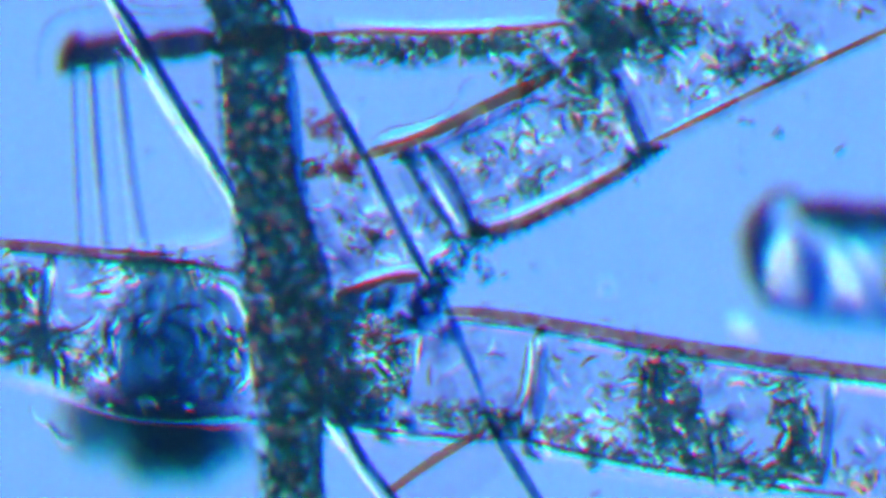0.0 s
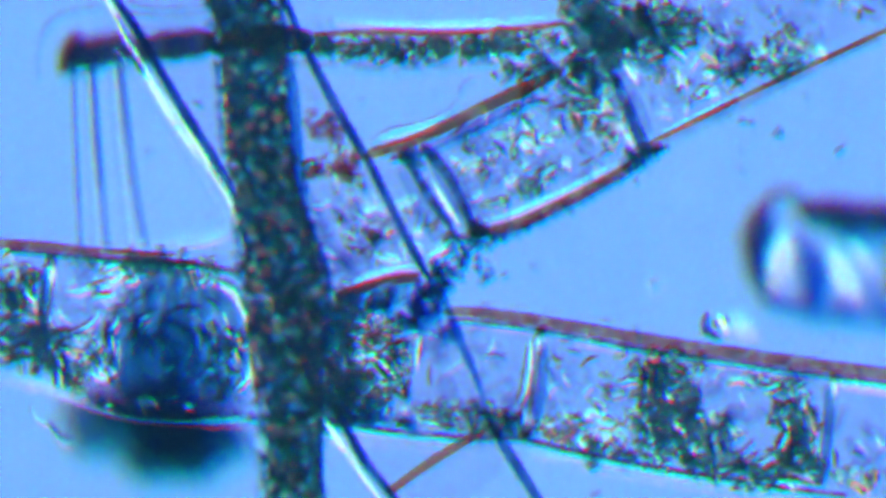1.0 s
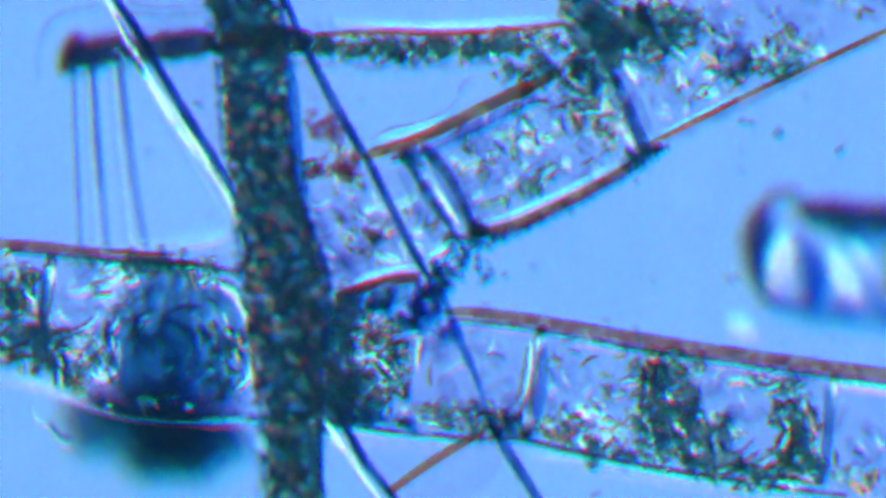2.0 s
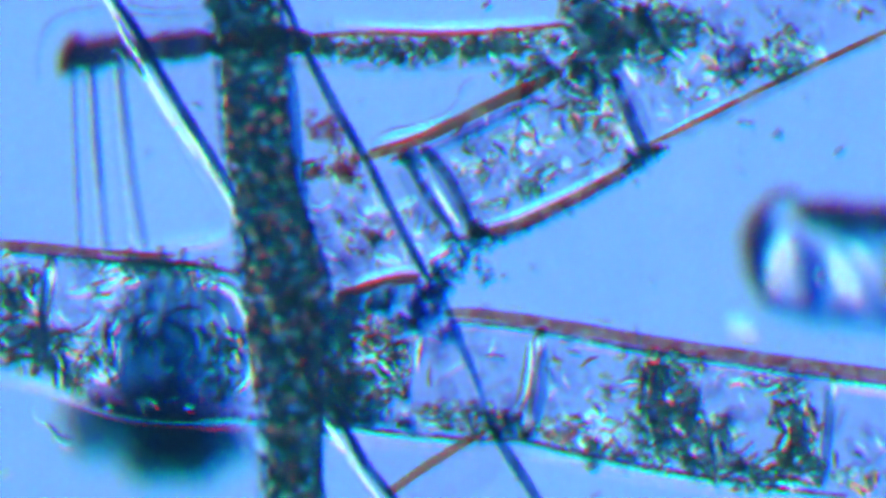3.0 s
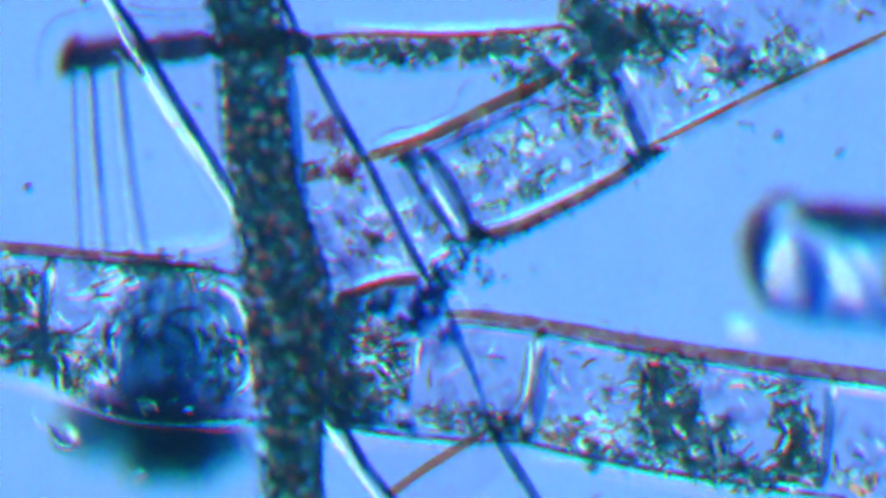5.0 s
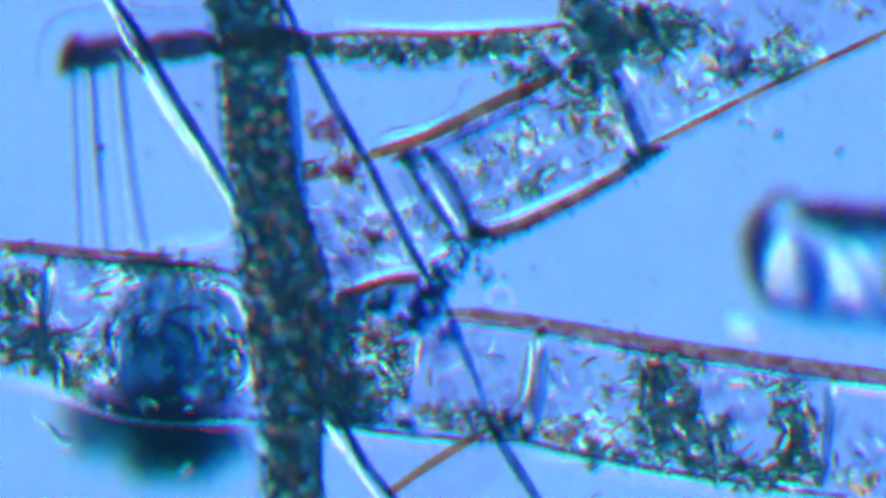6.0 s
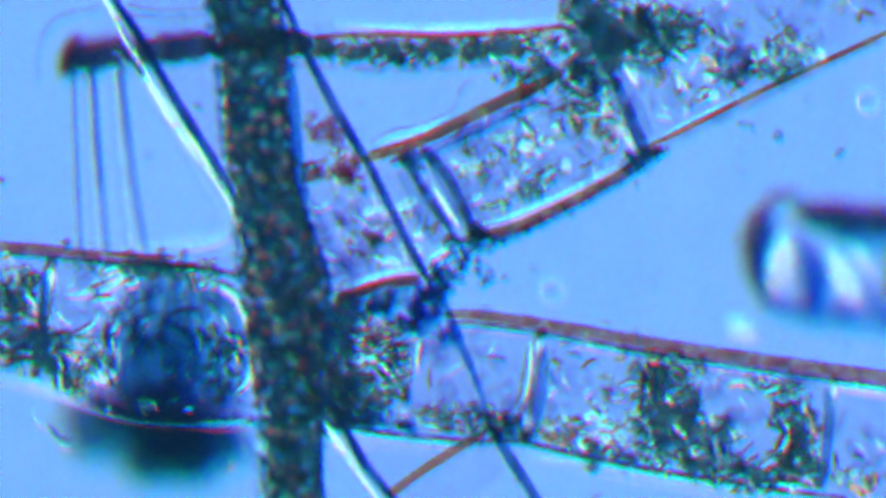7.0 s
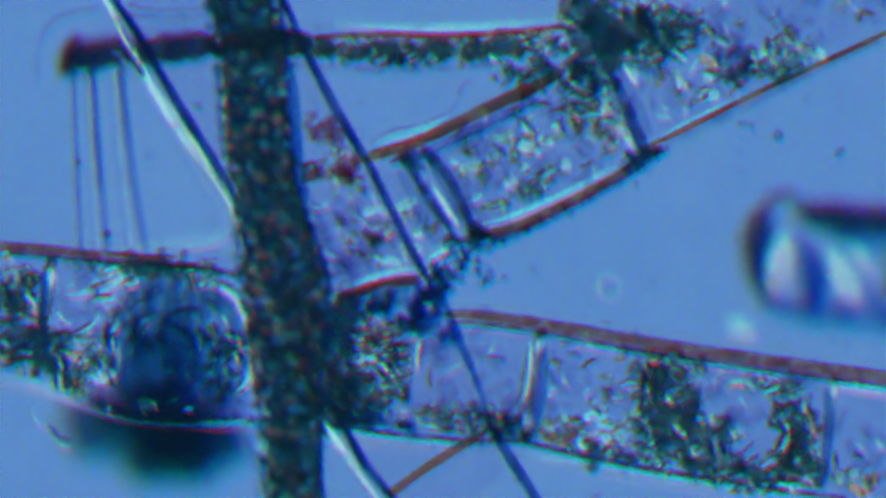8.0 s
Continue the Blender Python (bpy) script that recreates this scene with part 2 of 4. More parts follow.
def tube(bm, line, s0, s1, inset=0.0, cap=0.3, n=28, lump=0.0, seed=0.0, scale=60.0, flip=False, shrink=1.0, step=0.0016):
    """A rounded closed body along a line from s0 to s1."""
    s0, s1 = s0 + inset, s1 - inset
    length = s1 - s0
    rm = line.at((s0 + s1) / 2)[3] * shrink
    c = min(cap * rm, length * 0.49)
    ss = [s0 + c * (1 - math.cos(k / 7 * math.pi / 2)) for k in range(1, 8)]
    m = max(2, int((length - 2 * c) / step))
    ss += [s0 + c + (length - 2 * c) * k / m for k in range(1, m)]
    ss += [s1 - c * (1 - math.cos(k / 7 * math.pi / 2)) for k in range(7, 0, -1)]
    rings = []
    for s in ss:
        ctr, side, up, r, _ = line.at(s)
        d = min(s - s0, s1 - s)
        f = 1.0 if d >= c else max(0.02, 1 - (1 - d / c) ** 2) ** 0.5
        rr = (r * shrink - inset) * f
        rh = (r * shrink * line.flat - inset) * f
        ring = []
        for k in range(n):
            a = 2 * math.pi * k / n
            v = ctr + side * (rr * math.cos(a)) + up * (rh * math.sin(a))
            if lump:
                q = noise.noise(v * scale + Vector((seed, seed * 1.7, 0))) + 0.5 * noise.noise(v * scale * 2.3)
                v = ctr + (v - ctr) * (1 + lump * q)
            ring.append(bm.verts.new(v))
        rings.append(ring)
    faces = []
    for a, b in zip(rings, rings[1:]):
        for k in range(n):
            q = (a[k], b[k], b[(k + 1) % n], a[(k + 1) % n])
            faces.append(bm.faces.new(q[::-1] if flip else q))
    for ring, s, first in ((rings[0], s0, True), (rings[-1], s1, False)):
        p = bm.verts.new(line.at(s)[0])
        for k in range(n):
            q = (p, ring[k], ring[(k + 1) % n]) if first else (p, ring[(k + 1) % n], ring[k])
            faces.append(bm.faces.new(q[::-1] if flip else q))
    return faces


def outward(bm):
    """Turn the bodies of a mesh so that their faces look outwards."""
    vol = bm.calc_volume(signed=True)
    if vol < 0:
        bmesh.ops.reverse_faces(bm, faces=bm.faces[:])


def shell(name, parent, line, s0, s1, wall, material, cap=0.3, label=""):
    """A hollow wall of even thickness with rounded ends."""
    bm = bmesh.new()
    tube(bm, line, s0, s1, 0.0, cap)
    outward(bm)
    inner = bmesh.new()
    tube(inner, line, s0, s1, wall, cap)
    outward(inner)
    bmesh.ops.reverse_faces(inner, faces=inner.faces[:])
    me = bpy.data.meshes.new("inner")
    inner.to_mesh(me)
    inner.free()
    bm.from_mesh(me)
    bpy.data.meshes.remove(me)
    return part(name, bm, material, parent, label)


def septum(parent, line, s, thick, wall, bulge=0.0, material=None, label=""):
    """A cross wall: a round plate, thickest at its rim, that may bulge along the filament."""
    bm = bmesh.new()
    ctr, side, up, r, t = line.at(s)
    n, rings = 28, []
    prof = [(q / 8, -1) for q in range(1, 9)] + [(q / 8, 1) for q in range(8, 0, -1)]
    for q, sign in prof:
        h = thick / 2 * (0.65 + 0.35 * q * q) * (1.0 if q < 0.99 else 0.7)
        off = bulge * (1 - q * q) + sign * h
        ring = []
        for k in range(n):
            a = 2 * math.pi * k / n
            ring.append(bm.verts.new(ctr + t * off + side * ((r - wall) * q * math.cos(a))
                                     + up * ((r * line.flat - wall) * q * math.sin(a))))
        rings.append(ring)
    for a, b in zip(rings, rings[1:]):
        for k in range(n):
            bm.faces.new((a[k], b[k], b[(k + 1) % n], a[(k + 1) % n]))
    for ring, sign in ((rings[0], -1), (rings[-1], 1)):
        p = bm.verts.new(ctr + t * (bulge + sign * thick / 2 * 0.65))
        for k in range(n):
            q = (p, ring[k], ring[(k + 1) % n])
            bm.faces.new(q if sign < 0 else q[::-1])
    outward(bm)
    return part("cross_wall", bm, material or M_SEPTUM, parent, label)


def clear_coat(parent, line, s0, s1, extra):
    # A coat added to imitate the halo lines outside the walls.
    keep = line.w.copy()
    line.w = keep + 2 * extra
    bm = bmesh.new()
    tube(bm, line, s0, s1, 0.0, 0.4)
    line.w = keep
    outward(bm)
    return part("clear_coat", bm, M_CLEAR_COAT, parent, "clear thin coat added to draw a halo round the filament")


def body(name, parent, line, s0, s1, shrink, material, lump=0.12, scale=70, cap=0.6, label="", n=20, flat=None):
    bm = bmesh.new()
    keep = line.flat
    if flat is not None:
        line.flat = flat
    tube(bm, line, s0, s1, 0.0, cap, n, lump, random.random() * 9, scale, shrink=shrink)
    line.flat = keep
    outward(bm)
    return part(name, bm, material, parent, label)


def lump_mesh(name, material, radii, rough, subdiv=2, seed=0, scale=1.6):
    bm = bmesh.new()
    bmesh.ops.create_icosphere(bm, subdivisions=subdiv, radius=1.0)
    for v in bm.verts:
        q = 1 + rough * noise.noise(v.co * scale + Vector((seed * 3.1, seed, 0)))
        v.co = Vector([v.co[k] * q * radii[k] for k in range(3)])
    return finish(bm, name, material)


SHAPES = [((1, 0.9, 0.8), 0.5), ((1.7, 0.7, 0.7), 0.5), ((1.3, 0.9, 0.6), 0.7), ((2.2, 0.5, 0.5), 0.5), ((0.8, 0.8, 0.8), 0.3),
          ((1.4, 1.0, 0.8), 0.9)]
MESH_GRAIN = [lump_mesh("grain", M_GRAIN, r, q, 2, i) for i, (r, q) in enumerate(SHAPES)]
MESH_DARK = [lump_mesh("grain", M_GRAIN_DARK, r, q, 2, i + 9) for i, (r, q) in enumerate(SHAPES)]


def scatter_at(x, y, rx, ry, rot, rng):
    """A random plan point in a turned ellipse, thinning towards its rim."""
    while True:
        a, b = rng.uniform(-1, 1), rng.uniform(-1, 1)
        if a * a + b * b < 1:
            break
    c, s = math.cos(math.radians(rot)), math.sin(math.radians(rot))
    return x + a * rx * c - b * ry * s, y + a * rx * s + b * ry * c


def grains(parent, z, depth, clumps, seed, dark=False):
    """Grains in clumps of plan x, y, half width, half height, turn, number, smallest and largest radius."""
    rng = random.Random(seed)
    meshes = MESH_DARK if dark else MESH_GRAIN
    for x, y, rx, ry, rot, n, lo, hi in clumps:
        for _ in range(n):
            a, b = scatter_at(x, y, rx, ry, rot, rng)
            ob = new("grain", rng.choice(meshes))
            r = rng.uniform(lo, hi) * U
            ob.parent = parent
            ob.matrix_parent_inverse = Matrix.Translation(-parent.location)
            ob.matrix_basis = (Matrix.Translation(plan(a, b, z + rng.uniform(-depth, depth)))
                               @ Euler([rng.uniform(0, 6.28) for _ in range(3)]).to_matrix().to_4x4()
                               @ Matrix.Diagonal((r, r, r, 1)))


def fine_grains(parent, z, depth, clumps, seed, material):
    """Grains too many to count, in one mesh."""
    rng = random.Random(seed)
    base = bmesh.new()
    bmesh.ops.create_icosphere(base, subdivisions=2, radius=1.0)
    bv = np.array([v.co[:] for v in base.verts])
    bf = np.array([[v.index for v in f.verts] for f in base.faces])
    base.free()
    vs, fs, k = [], [], 0
    for x, y, rx, ry, rot, n, lo, hi in clumps:
        for _ in range(n):
            a, b = scatter_at(x, y, rx, ry, rot, rng)
            r = rng.uniform(lo, hi) * U
            m = np.array(Euler([rng.uniform(0, 6.28) for _ in range(3)]).to_matrix()) @ np.diag(
                [r * rng.uniform(0.8, 2.4), r * rng.uniform(0.5, 1.1), r * rng.uniform(0.5, 1.0)])
            k1, k2 = rng.uniform(1.5, 3.0), rng.uniform(0, 6.28)
            swell = 1 + 0.28 * np.sin(bv @ np.array([k1, -1.3 * k1, 0.8 * k1]) + k2) + 0.16 * np.sin(bv @ np.array([-k1, 2.1, 1.7 * k1]) - k2)
            vs.append((bv * swell[:, None]) @ m.T + np.array(plan(a, b, z + rng.uniform(-depth, depth))))
            fs.append(bf + k)
            k += len(bv)
    me = bpy.data.meshes.new("fine_grains")
    me.from_pydata(np.concatenate(vs).tolist(), [], np.concatenate(fs).tolist())
    me.materials.append(material)
    me.polygons.foreach_set("use_smooth", [True] * len(me.polygons))
    ob = new("fine_grains", me)
    ob.parent = parent
    ob.matrix_parent_inverse = Matrix.Translation(-parent.location)
    return tagged(ob, "many tiny green and brown grains", kind="stuff")


def plasm(parent, line, s0, s1, n, seed, z):
    """Cloudy clear plasm: overlapping soft lumps through a cell."""
    rng = random.Random(seed)
    clumps = []
    for _ in range(n):
        c, side, _, r, _ = line.at(rng.uniform(s0, s1))
        p = c + side * (r * 0.82 * rng.uniform(-1, 1))
        clumps.append((p.x / U + 784, 441 - p.y / U, 2, 2, 0, 1, 10, 30))
    ob = fine_grains(parent, z, 0.008, clumps, seed + 1, M_PLASM)
    ob.name = "plasm"
    ob["label"] = "cloudy clear plasm filling the cells"
    return ob


def strokes(parent, line, stretches, seed, z):
    """Short curved strands of plasm, some clear and some dark, between two plan x, so many of them."""
    rng = random.Random(seed)
    for x0, x1, n in stretches:
        for i in range(n):
            c, side, _, r, t = line.at(line.where(x=rng.uniform(x0, x1)))
            p = c + side * (r * 0.80 * rng.uniform(-1, 1))
            a, turn, length = rng.uniform(0, 6.28), rng.uniform(-1.6, 1.6), rng.uniform(16, 40)
            w, x, y, rows = rng.uniform(4.5, 8.5), p.x / U + 784, 441 - p.y / U, []
            for k in range(4):
                rows.append((x, y, w * (0.4, 1, 1, 0.4)[k], z))
                x += math.cos(a) * length / 3
                y += math.sin(a) * length / 3
                a += turn / 3
            if i % 2:
                ridge(parent, rows, "plasm_strand", "clear strand of plasm", 0.57)
            else:
                lamella(parent, rows, (M_HAZE, M_LINE, M_OLIVE_BROWN, M_FUZZ)[i // 2 % 4], "plasm_strand", "dark strand of plasm")


def strand(name, rows, material, label, flat=1.0, wall=0.0, category="algal strand"):
    """A thin single thread."""
    line = Line(rows, flat)
    bm = bmesh.new()
    tube(bm, line, 0.0, float(line.s[-1]), 0.0, 1.0, 16)
    outward(bm)
    ob = new(name, finish(bm, name, material))
    return tagged(ob, label, category)


def ridge(parent, rows, name="glint_rib", label="added prism rib that draws a bright line", high=0.7, lean=0.0):
    """A clear roof-shaped prism along a line, flat below, that turns the light sideways to draw a bright line."""
    line = Line(rows, 1.0)
    bm = bmesh.new()
    rings = []
    m = max(4, int(line.s[-1] / 0.0016))
    for k in range(m + 1):
        c, side, up, r, _ = line.at(float(line.s[-1]) * k / m)
        f = max(0.05, min(1.0, 4 * min(k, m - k) / m)) ** 0.5
        rings.append([bm.verts.new(c - side * r * f), bm.verts.new(c + side * r * f), bm.verts.new(c + side * (r * lean * f) + up * (r * high * f))])
    for a, b in zip(rings, rings[1:]):
        for k in range(3):
            bm.faces.new((a[k], b[k], b[(k + 1) % 3], a[(k + 1) % 3]))
    bm.faces.new(rings[0])
    bm.faces.new(rings[-1][::-1])
    outward(bm)
    ob = part(name, bm, M_PRISM, parent, label)
    ob.data.polygons.foreach_set("use_smooth", [False] * len(ob.data.polygons))
    return ob


def lamella(parent, rows, material, name="lamella", label="dark thin middle layer", flat=0.8):
    """A dark thin layer seen from its edge."""
    line = Line(rows, flat)
    bm = bmesh.new()
    tube(bm, line, 0.0, float(line.s[-1]), 0.0, 1.0, 16, 0.10, len(rows) * 1.3, 120)
    outward(bm)
    return part(name, bm, material, parent, label)


def bead_mesh(longer, slope):
    """A rounded clear grain: a flat foot with evenly sloping sides."""
    bm = bmesh.new()
    n, rings = 18, []

    def ring(d):
        out = []
        for k in range(n):
            a = 2 * math.pi * (k + 0.5) / n
            out.append(bm.verts.new(((1 - d) * math.cos(a) + math.copysign(longer, math.cos(a)), (1 - d) * math.sin(a), slope * d)))
        return out

    foot = ring(0.0)
    rings = [ring(d) for d in (0.0, 0.35, 0.7, 0.93)]
    bm.faces.new(foot[::-1])
    for a, b in zip(rings, rings[1:]):
        for k in range(n):
            bm.faces.new((a[k], a[(k + 1) % n], b[(k + 1) % n], b[k]))
    bm.faces.new(rings[-1])
    return finish(bm, "grain", M_BEAD)


MESH_BEAD = [bead_mesh(longer, slope) for longer, slope in ((0.3, 0.8), (0.7, 0.85), (1.1, 0.8), (0.05, 0.9), (1.6, 0.75))]


def beads(parent, z, depth, clumps, seed):
    """Bright grains that keep apart: plan x, y, half width, half height, turn, number, smallest and largest radius, lie."""
    rng = random.Random(seed)
    placed = []
    for x, y, rx, ry, rot, n, lo, hi, lie in clumps:
        for _ in range(n):
            for _ in range(12):
                a, b = scatter_at(x, y, rx, ry, rot, rng)
                r = rng.uniform(lo, hi)
                if all((a - p) ** 2 + (b - q) ** 2 > (1.15 * (r + w)) ** 2 for p, q, w in placed):
                    break
            else:
                continue
            placed.append((a, b, r))
            ob = new("grain", rng.choice(MESH_BEAD))
            ob.parent = parent
            ob.matrix_parent_inverse = Matrix.Translation(-parent.location)
            turn = -math.radians(lie) + rng.gauss(0, 0.5)
            ob.matrix_basis = (Matrix.Translation(plan(a, b, z + rng.uniform(-depth, depth)))
                               @ Euler((rng.gauss(0, 0.12), rng.gauss(0, 0.12), turn)).to_matrix().to_4x4()
                               @ Matrix.Diagonal((r * U, r * U * rng.uniform(0.8, 1.1), r * U, 1)))


def patches(parent, z, spots, material, name="chloroplast", label="dense patch of green pigment"):
    """Clouds of pigment lumps: plan x, y, half width, half height, turn."""
    for i, (x, y, rx, ry, turn) in enumerate(spots):
        n = 6 + int(rx * ry / 105)
        o = fine_grains(parent, z, 0.004, [(x, y, rx * 0.9, ry * 0.9, turn, n, 7, 15)], x * 31 + y, material)
        o.name = name
        o["kind"] = ""
        tagged(o, label)


# ---- setting: slide, cover glass, lamp ----
def plate(name, sx, sy, z0, z1, label, below=None):
    bm = bmesh.new()
    bmesh.ops.create_cube(bm, size=1.0)
    for v in bm.verts:
        v.co = Vector((v.co.x * sx, v.co.y * sy, (z0 + z1) / 2 + v.co.z * (z1 - z0)))
    bmesh.ops.bevel(bm, geom=bm.edges[:], offset=0.004, segments=2, affect="EDGES")
    me = bpy.data.meshes.new(name)
    bm.to_mesh(me)
    bm.free()
    me.materials.append(M_GLASS)
    if below is not None:
        me.materials.append(below)
        for p in me.polygons:
            p.material_index = 1 if p.normal.z < -0.9 else 0
    ob = new(name, me)
    ob.visible_shadow = False
    return tagged(ob, label, "microscope glass", kind="structure")


plate("ground_slide", 3.2, 2.2, -0.22, -0.12, "clear glass microscope slide carrying the wet mount")
plate("cover_glass", 2.4, 1.8, 0.2915, 0.312, "thin clear cover glass over the wet mount", M_DISPERSING)


def condenser():
    lamp = thing("condenser_lamp", (0, 0, -8.0), "round condenser lamp glowing blue under the slide", "lamp")
    bm = bmesh.new()
    bmesh.ops.create_circle(bm, cap_ends=True, segments=96, radius=4.4)
    me = bpy.data.meshes.new("lens")
    bm.to_mesh(me)
    bm.free()
    me.materials.append(lamp_glow())
    ob = new("lens", me)
    ob.parent = lamp
    ring = bmesh.new()
    a = [(4.4, 0.02), (4.8, 0.02), (4.8, -0.5), (4.4, -0.5)]
    vs = [[ring.verts.new((r * math.cos(2 * math.pi * k / 64), r * math.sin(2 * math.pi * k / 64), z)) for r, z in a]
          for k in range(64)]
    for k in range(64):
        for j in range(4):
            p, q = vs[k], vs[(k + 1) % 64]
            ring.faces.new((p[j], q[j], q[(j + 1) % 4], p[(j + 1) % 4]))
    met = Mat("black_metal")
    b = met.n("ShaderNodeBsdfPrincipled", Metallic=0.6, Roughness=0.45)
    met.link(met.ramp(met.noise(6), [(0.3, (0.012, 0.012, 0.014)), (0.7, (0.03, 0.03, 0.033))]), b.inputs["Base Color"])
    rim = new("lens_ring", finish(ring, "lens_ring", met.done(b.outputs[0])))
    rim.parent = lamp


condenser()

# ---- the broad filament that runs under the others ----
LOWER = Line([(-130, 530, 226, .150), (0, 548, 240, .150), (120, 565, 258, .150), (250, 589, 288, .150), (400, 600, 284, .150),
              (560, 630, 246, .150), (735, 661, 232, .150), (860, 667, 236, .150), (960, 681, 238, .150),
              (1250, 729, 242, .150), (1568, 774, 238, .150), (1720, 794, 236, .150)], 0.62)


def lower_filament():
    f = thing("broad_filament", plan(784, 670, 0.11),
              "broad colourless algal filament with clumped green grains in its cells", "algal filament", "algal filaments")
    cuts = [LOWER.where(x=v) for v in (-130, 75, 395, 726, 945, 1218, 1462, 1720)]
    shell("outer_wall", f, LOWER, cuts[0], cuts[-1], 0.0036, M_WALL)
    clear_coat(f, LOWER, cuts[0], cuts[-1], 0.0024)
    for c, th, bu in zip(cuts[1:-1], (.004, .006, .003, .0038, .003, .003), (.002, .013, 0, -.002, 0, .001)):
        if bu < 0.01:
            septum(f, LOWER, c, th, 0.0034, bu)
    for rows in ([(958, 586, 10, .160), (962, 639, 15, .160), (957, 699, 15, .160), (945, 764, 12, .160)],
                 [(1461, 683, 12, .160), (1465, 739, 19, .160), (1461, 799, 19, .160), (1456, 849, 12, .160)],
                 [(82, 468, 10, .160), (76, 520, 16, .160), (74, 560, 14, .160), (84, 600, 10, .160)]):
        lamella(f, rows, M_TEAL)
    # Prisms added for the bright arcs beside the cross walls and spore.
    for rows in ([(937, 601, 10, .165), (934, 649, 14, .165), (925, 699, 14, .165), (911, 723, 10, .165)],
                 [(748, 591, 10, .165), (743, 619, 16, .165), (738, 651, 10, .165)],
                 [(342, 504, 10, .165), (377, 499, 22, .165), (407, 508, 24, .165), (427, 530, 24, .165),
                 (442, 561, 24, .165), (450, 599, 22, .165), (452, 639, 20, .165), (441, 674, 20, .165),
                 (418, 693, 10, .165)]):
        ridge(f, rows)
    # Prisms added for the bright line inside the upper wall.
    for rows in ([(818, 573, 7, .128), (881, 578, 9, .128), (941, 586, 9, .128)],
                 [(986, 599, 7, .128), (1041, 609, 9, .128), (1102, 623, 7, .128)],
                 [(1258, 645, 7, .128), (1324, 656, 11, .128), (1409, 673, 7, .128)],
                 [(1489, 683, 7, .128), (1535, 689, 11, .128), (1605, 699, 9, .128)]):
        ridge(f, rows, "edge_glint", "added prism that draws a bright line along the wall", 0.60)
    # Softer prisms, added for the bright halo along the outer edges.
    for rows in ([(598, 761, 8, .112), (649, 774, 12, .112), (719, 785, 13, .112), (790, 793, 13, .112),
                 (841, 797, 8, .112)],
                 [(932, 798, 8, .112), (1002, 816, 14, .112), (1103, 837, 13, .112), (1204, 855, 13, .112),
                 (1305, 872, 13, .112), (1407, 887, 13, .112), (1487, 897, 9, .112)],
                 [(-18, 666, 6, .112), (51, 679, 9, .112), (112, 696, 9, .112), (152, 712, 6, .112)],
                 [(341, 751, 5, .118), (376, 751, 9, .118), (427, 750, 9, .118), (463, 751, 5, .118)],
                 [(213, 441, 4, .125), (299, 435, 8, .125), (369, 424, 10, .125), (411, 408, 7, .125)]):
        ridge(f, rows, "edge_glint", "added prism that draws a soft bright line along the wall", 0.55)
    # Reddish fringe of bent light at the upper wall, painted as strips.
    for rows in ([(-57, 428, 13, .162), (62, 435, 13, .162), (152, 444, 11, .162), (232, 449, 10, .162),
                 (315, 453, 6, .162)],
                 [(790, 552, 14, .162), (860, 556, 18, .162), (959, 569, 18, .162), (1099, 594, 19, .162),
                 (1248, 618, 19, .162), (1398, 640, 20, .162), (1498, 654, 20, .162), (1617, 669, 20, .162)]):
        lamella(f, rows, M_BROWN_FRINGE, "edge_fringe", "brown edge fringe painted along the wall")
    # Dark refraction outlines of the walls, painted as thin strips.
    for rows in ([(561, 744, 8, .160), (640, 757, 8, .160), (720, 767, 8, .160), (840, 777, 8, .160),
                 (925, 779, 8, .160), (999, 796, 9, .160), (1099, 817, 9, .160), (1249, 843, 9, .160),
                 (1398, 866, 9, .160), (1498, 879, 8, .160)],
                 [(800, 567, 7, .160), (860, 571, 10, .160), (960, 584, 12, .160), (1099, 611, 12, .160),
                 (1249, 634, 12, .160), (1398, 656, 11, .160), (1498, 669, 10, .160), (1618, 685, 9, .160)],
                 [(-58, 438, 8, .160), (62, 446, 11, .160), (202, 460, 12, .160), (331, 469, 12, .160),
                 (431, 484, 9, .160)]):
        lamella(f, rows, M_LINE, "edge_fringe", "thin dark edge fringe painted along the wall")
    patches(f, 0.142, [(592, 560, 36, 62, 0), (645, 540, 70, 28, -10), (605, 715, 64, 40, 0), (770, 522, 28, 44, -10), (900, 754, 56, 20, 4),
                       (25, 600, 40, 46, 0), (20, 500, 36, 40, 0)], M_DENSE, "dense_matter", "dark dense matter")
    patches(f, 0.144, [(1182, 735, 60, 104, 8), (1205, 760, 44, 70, 0), (650, 640, 84, 92, 0), (620, 710, 76, 42, 0), (28, 560, 44, 92, 0),
                       (1416, 775, 34, 84, 0), (120, 640, 66, 40, 25), (905, 756, 62, 24, 4), (1060, 800, 70, 12, 9), (270, 468, 130, 16, 2),
                       (1290, 825, 80, 24, 8), (815, 735, 70, 24, 4), (1270, 780, 40, 60, 0),
                       (400, 640, 40, 80, 0), (1405, 740, 30, 60, 0), (1190, 650, 56, 30, 8), (1135, 670, 26, 40, 0), (1375, 678, 70, 12, 8),
                       (1350, 838, 90, 16, 8), (1420, 820, 40, 40, 0)], M_OLIVE)
    patches(f, 0.147, [(672, 536, 46, 22, -6), (632, 545, 24, 18, 0), (590, 600, 28, 44, 0), (704, 572, 20, 16, 0), (772, 505, 22, 26, 0), (745, 575, 30, 14, 0), (690, 744, 80, 10, 8), (640, 730, 40, 14, 0)], M_FUZZ, "tangled_matter", "dark tangled matter")
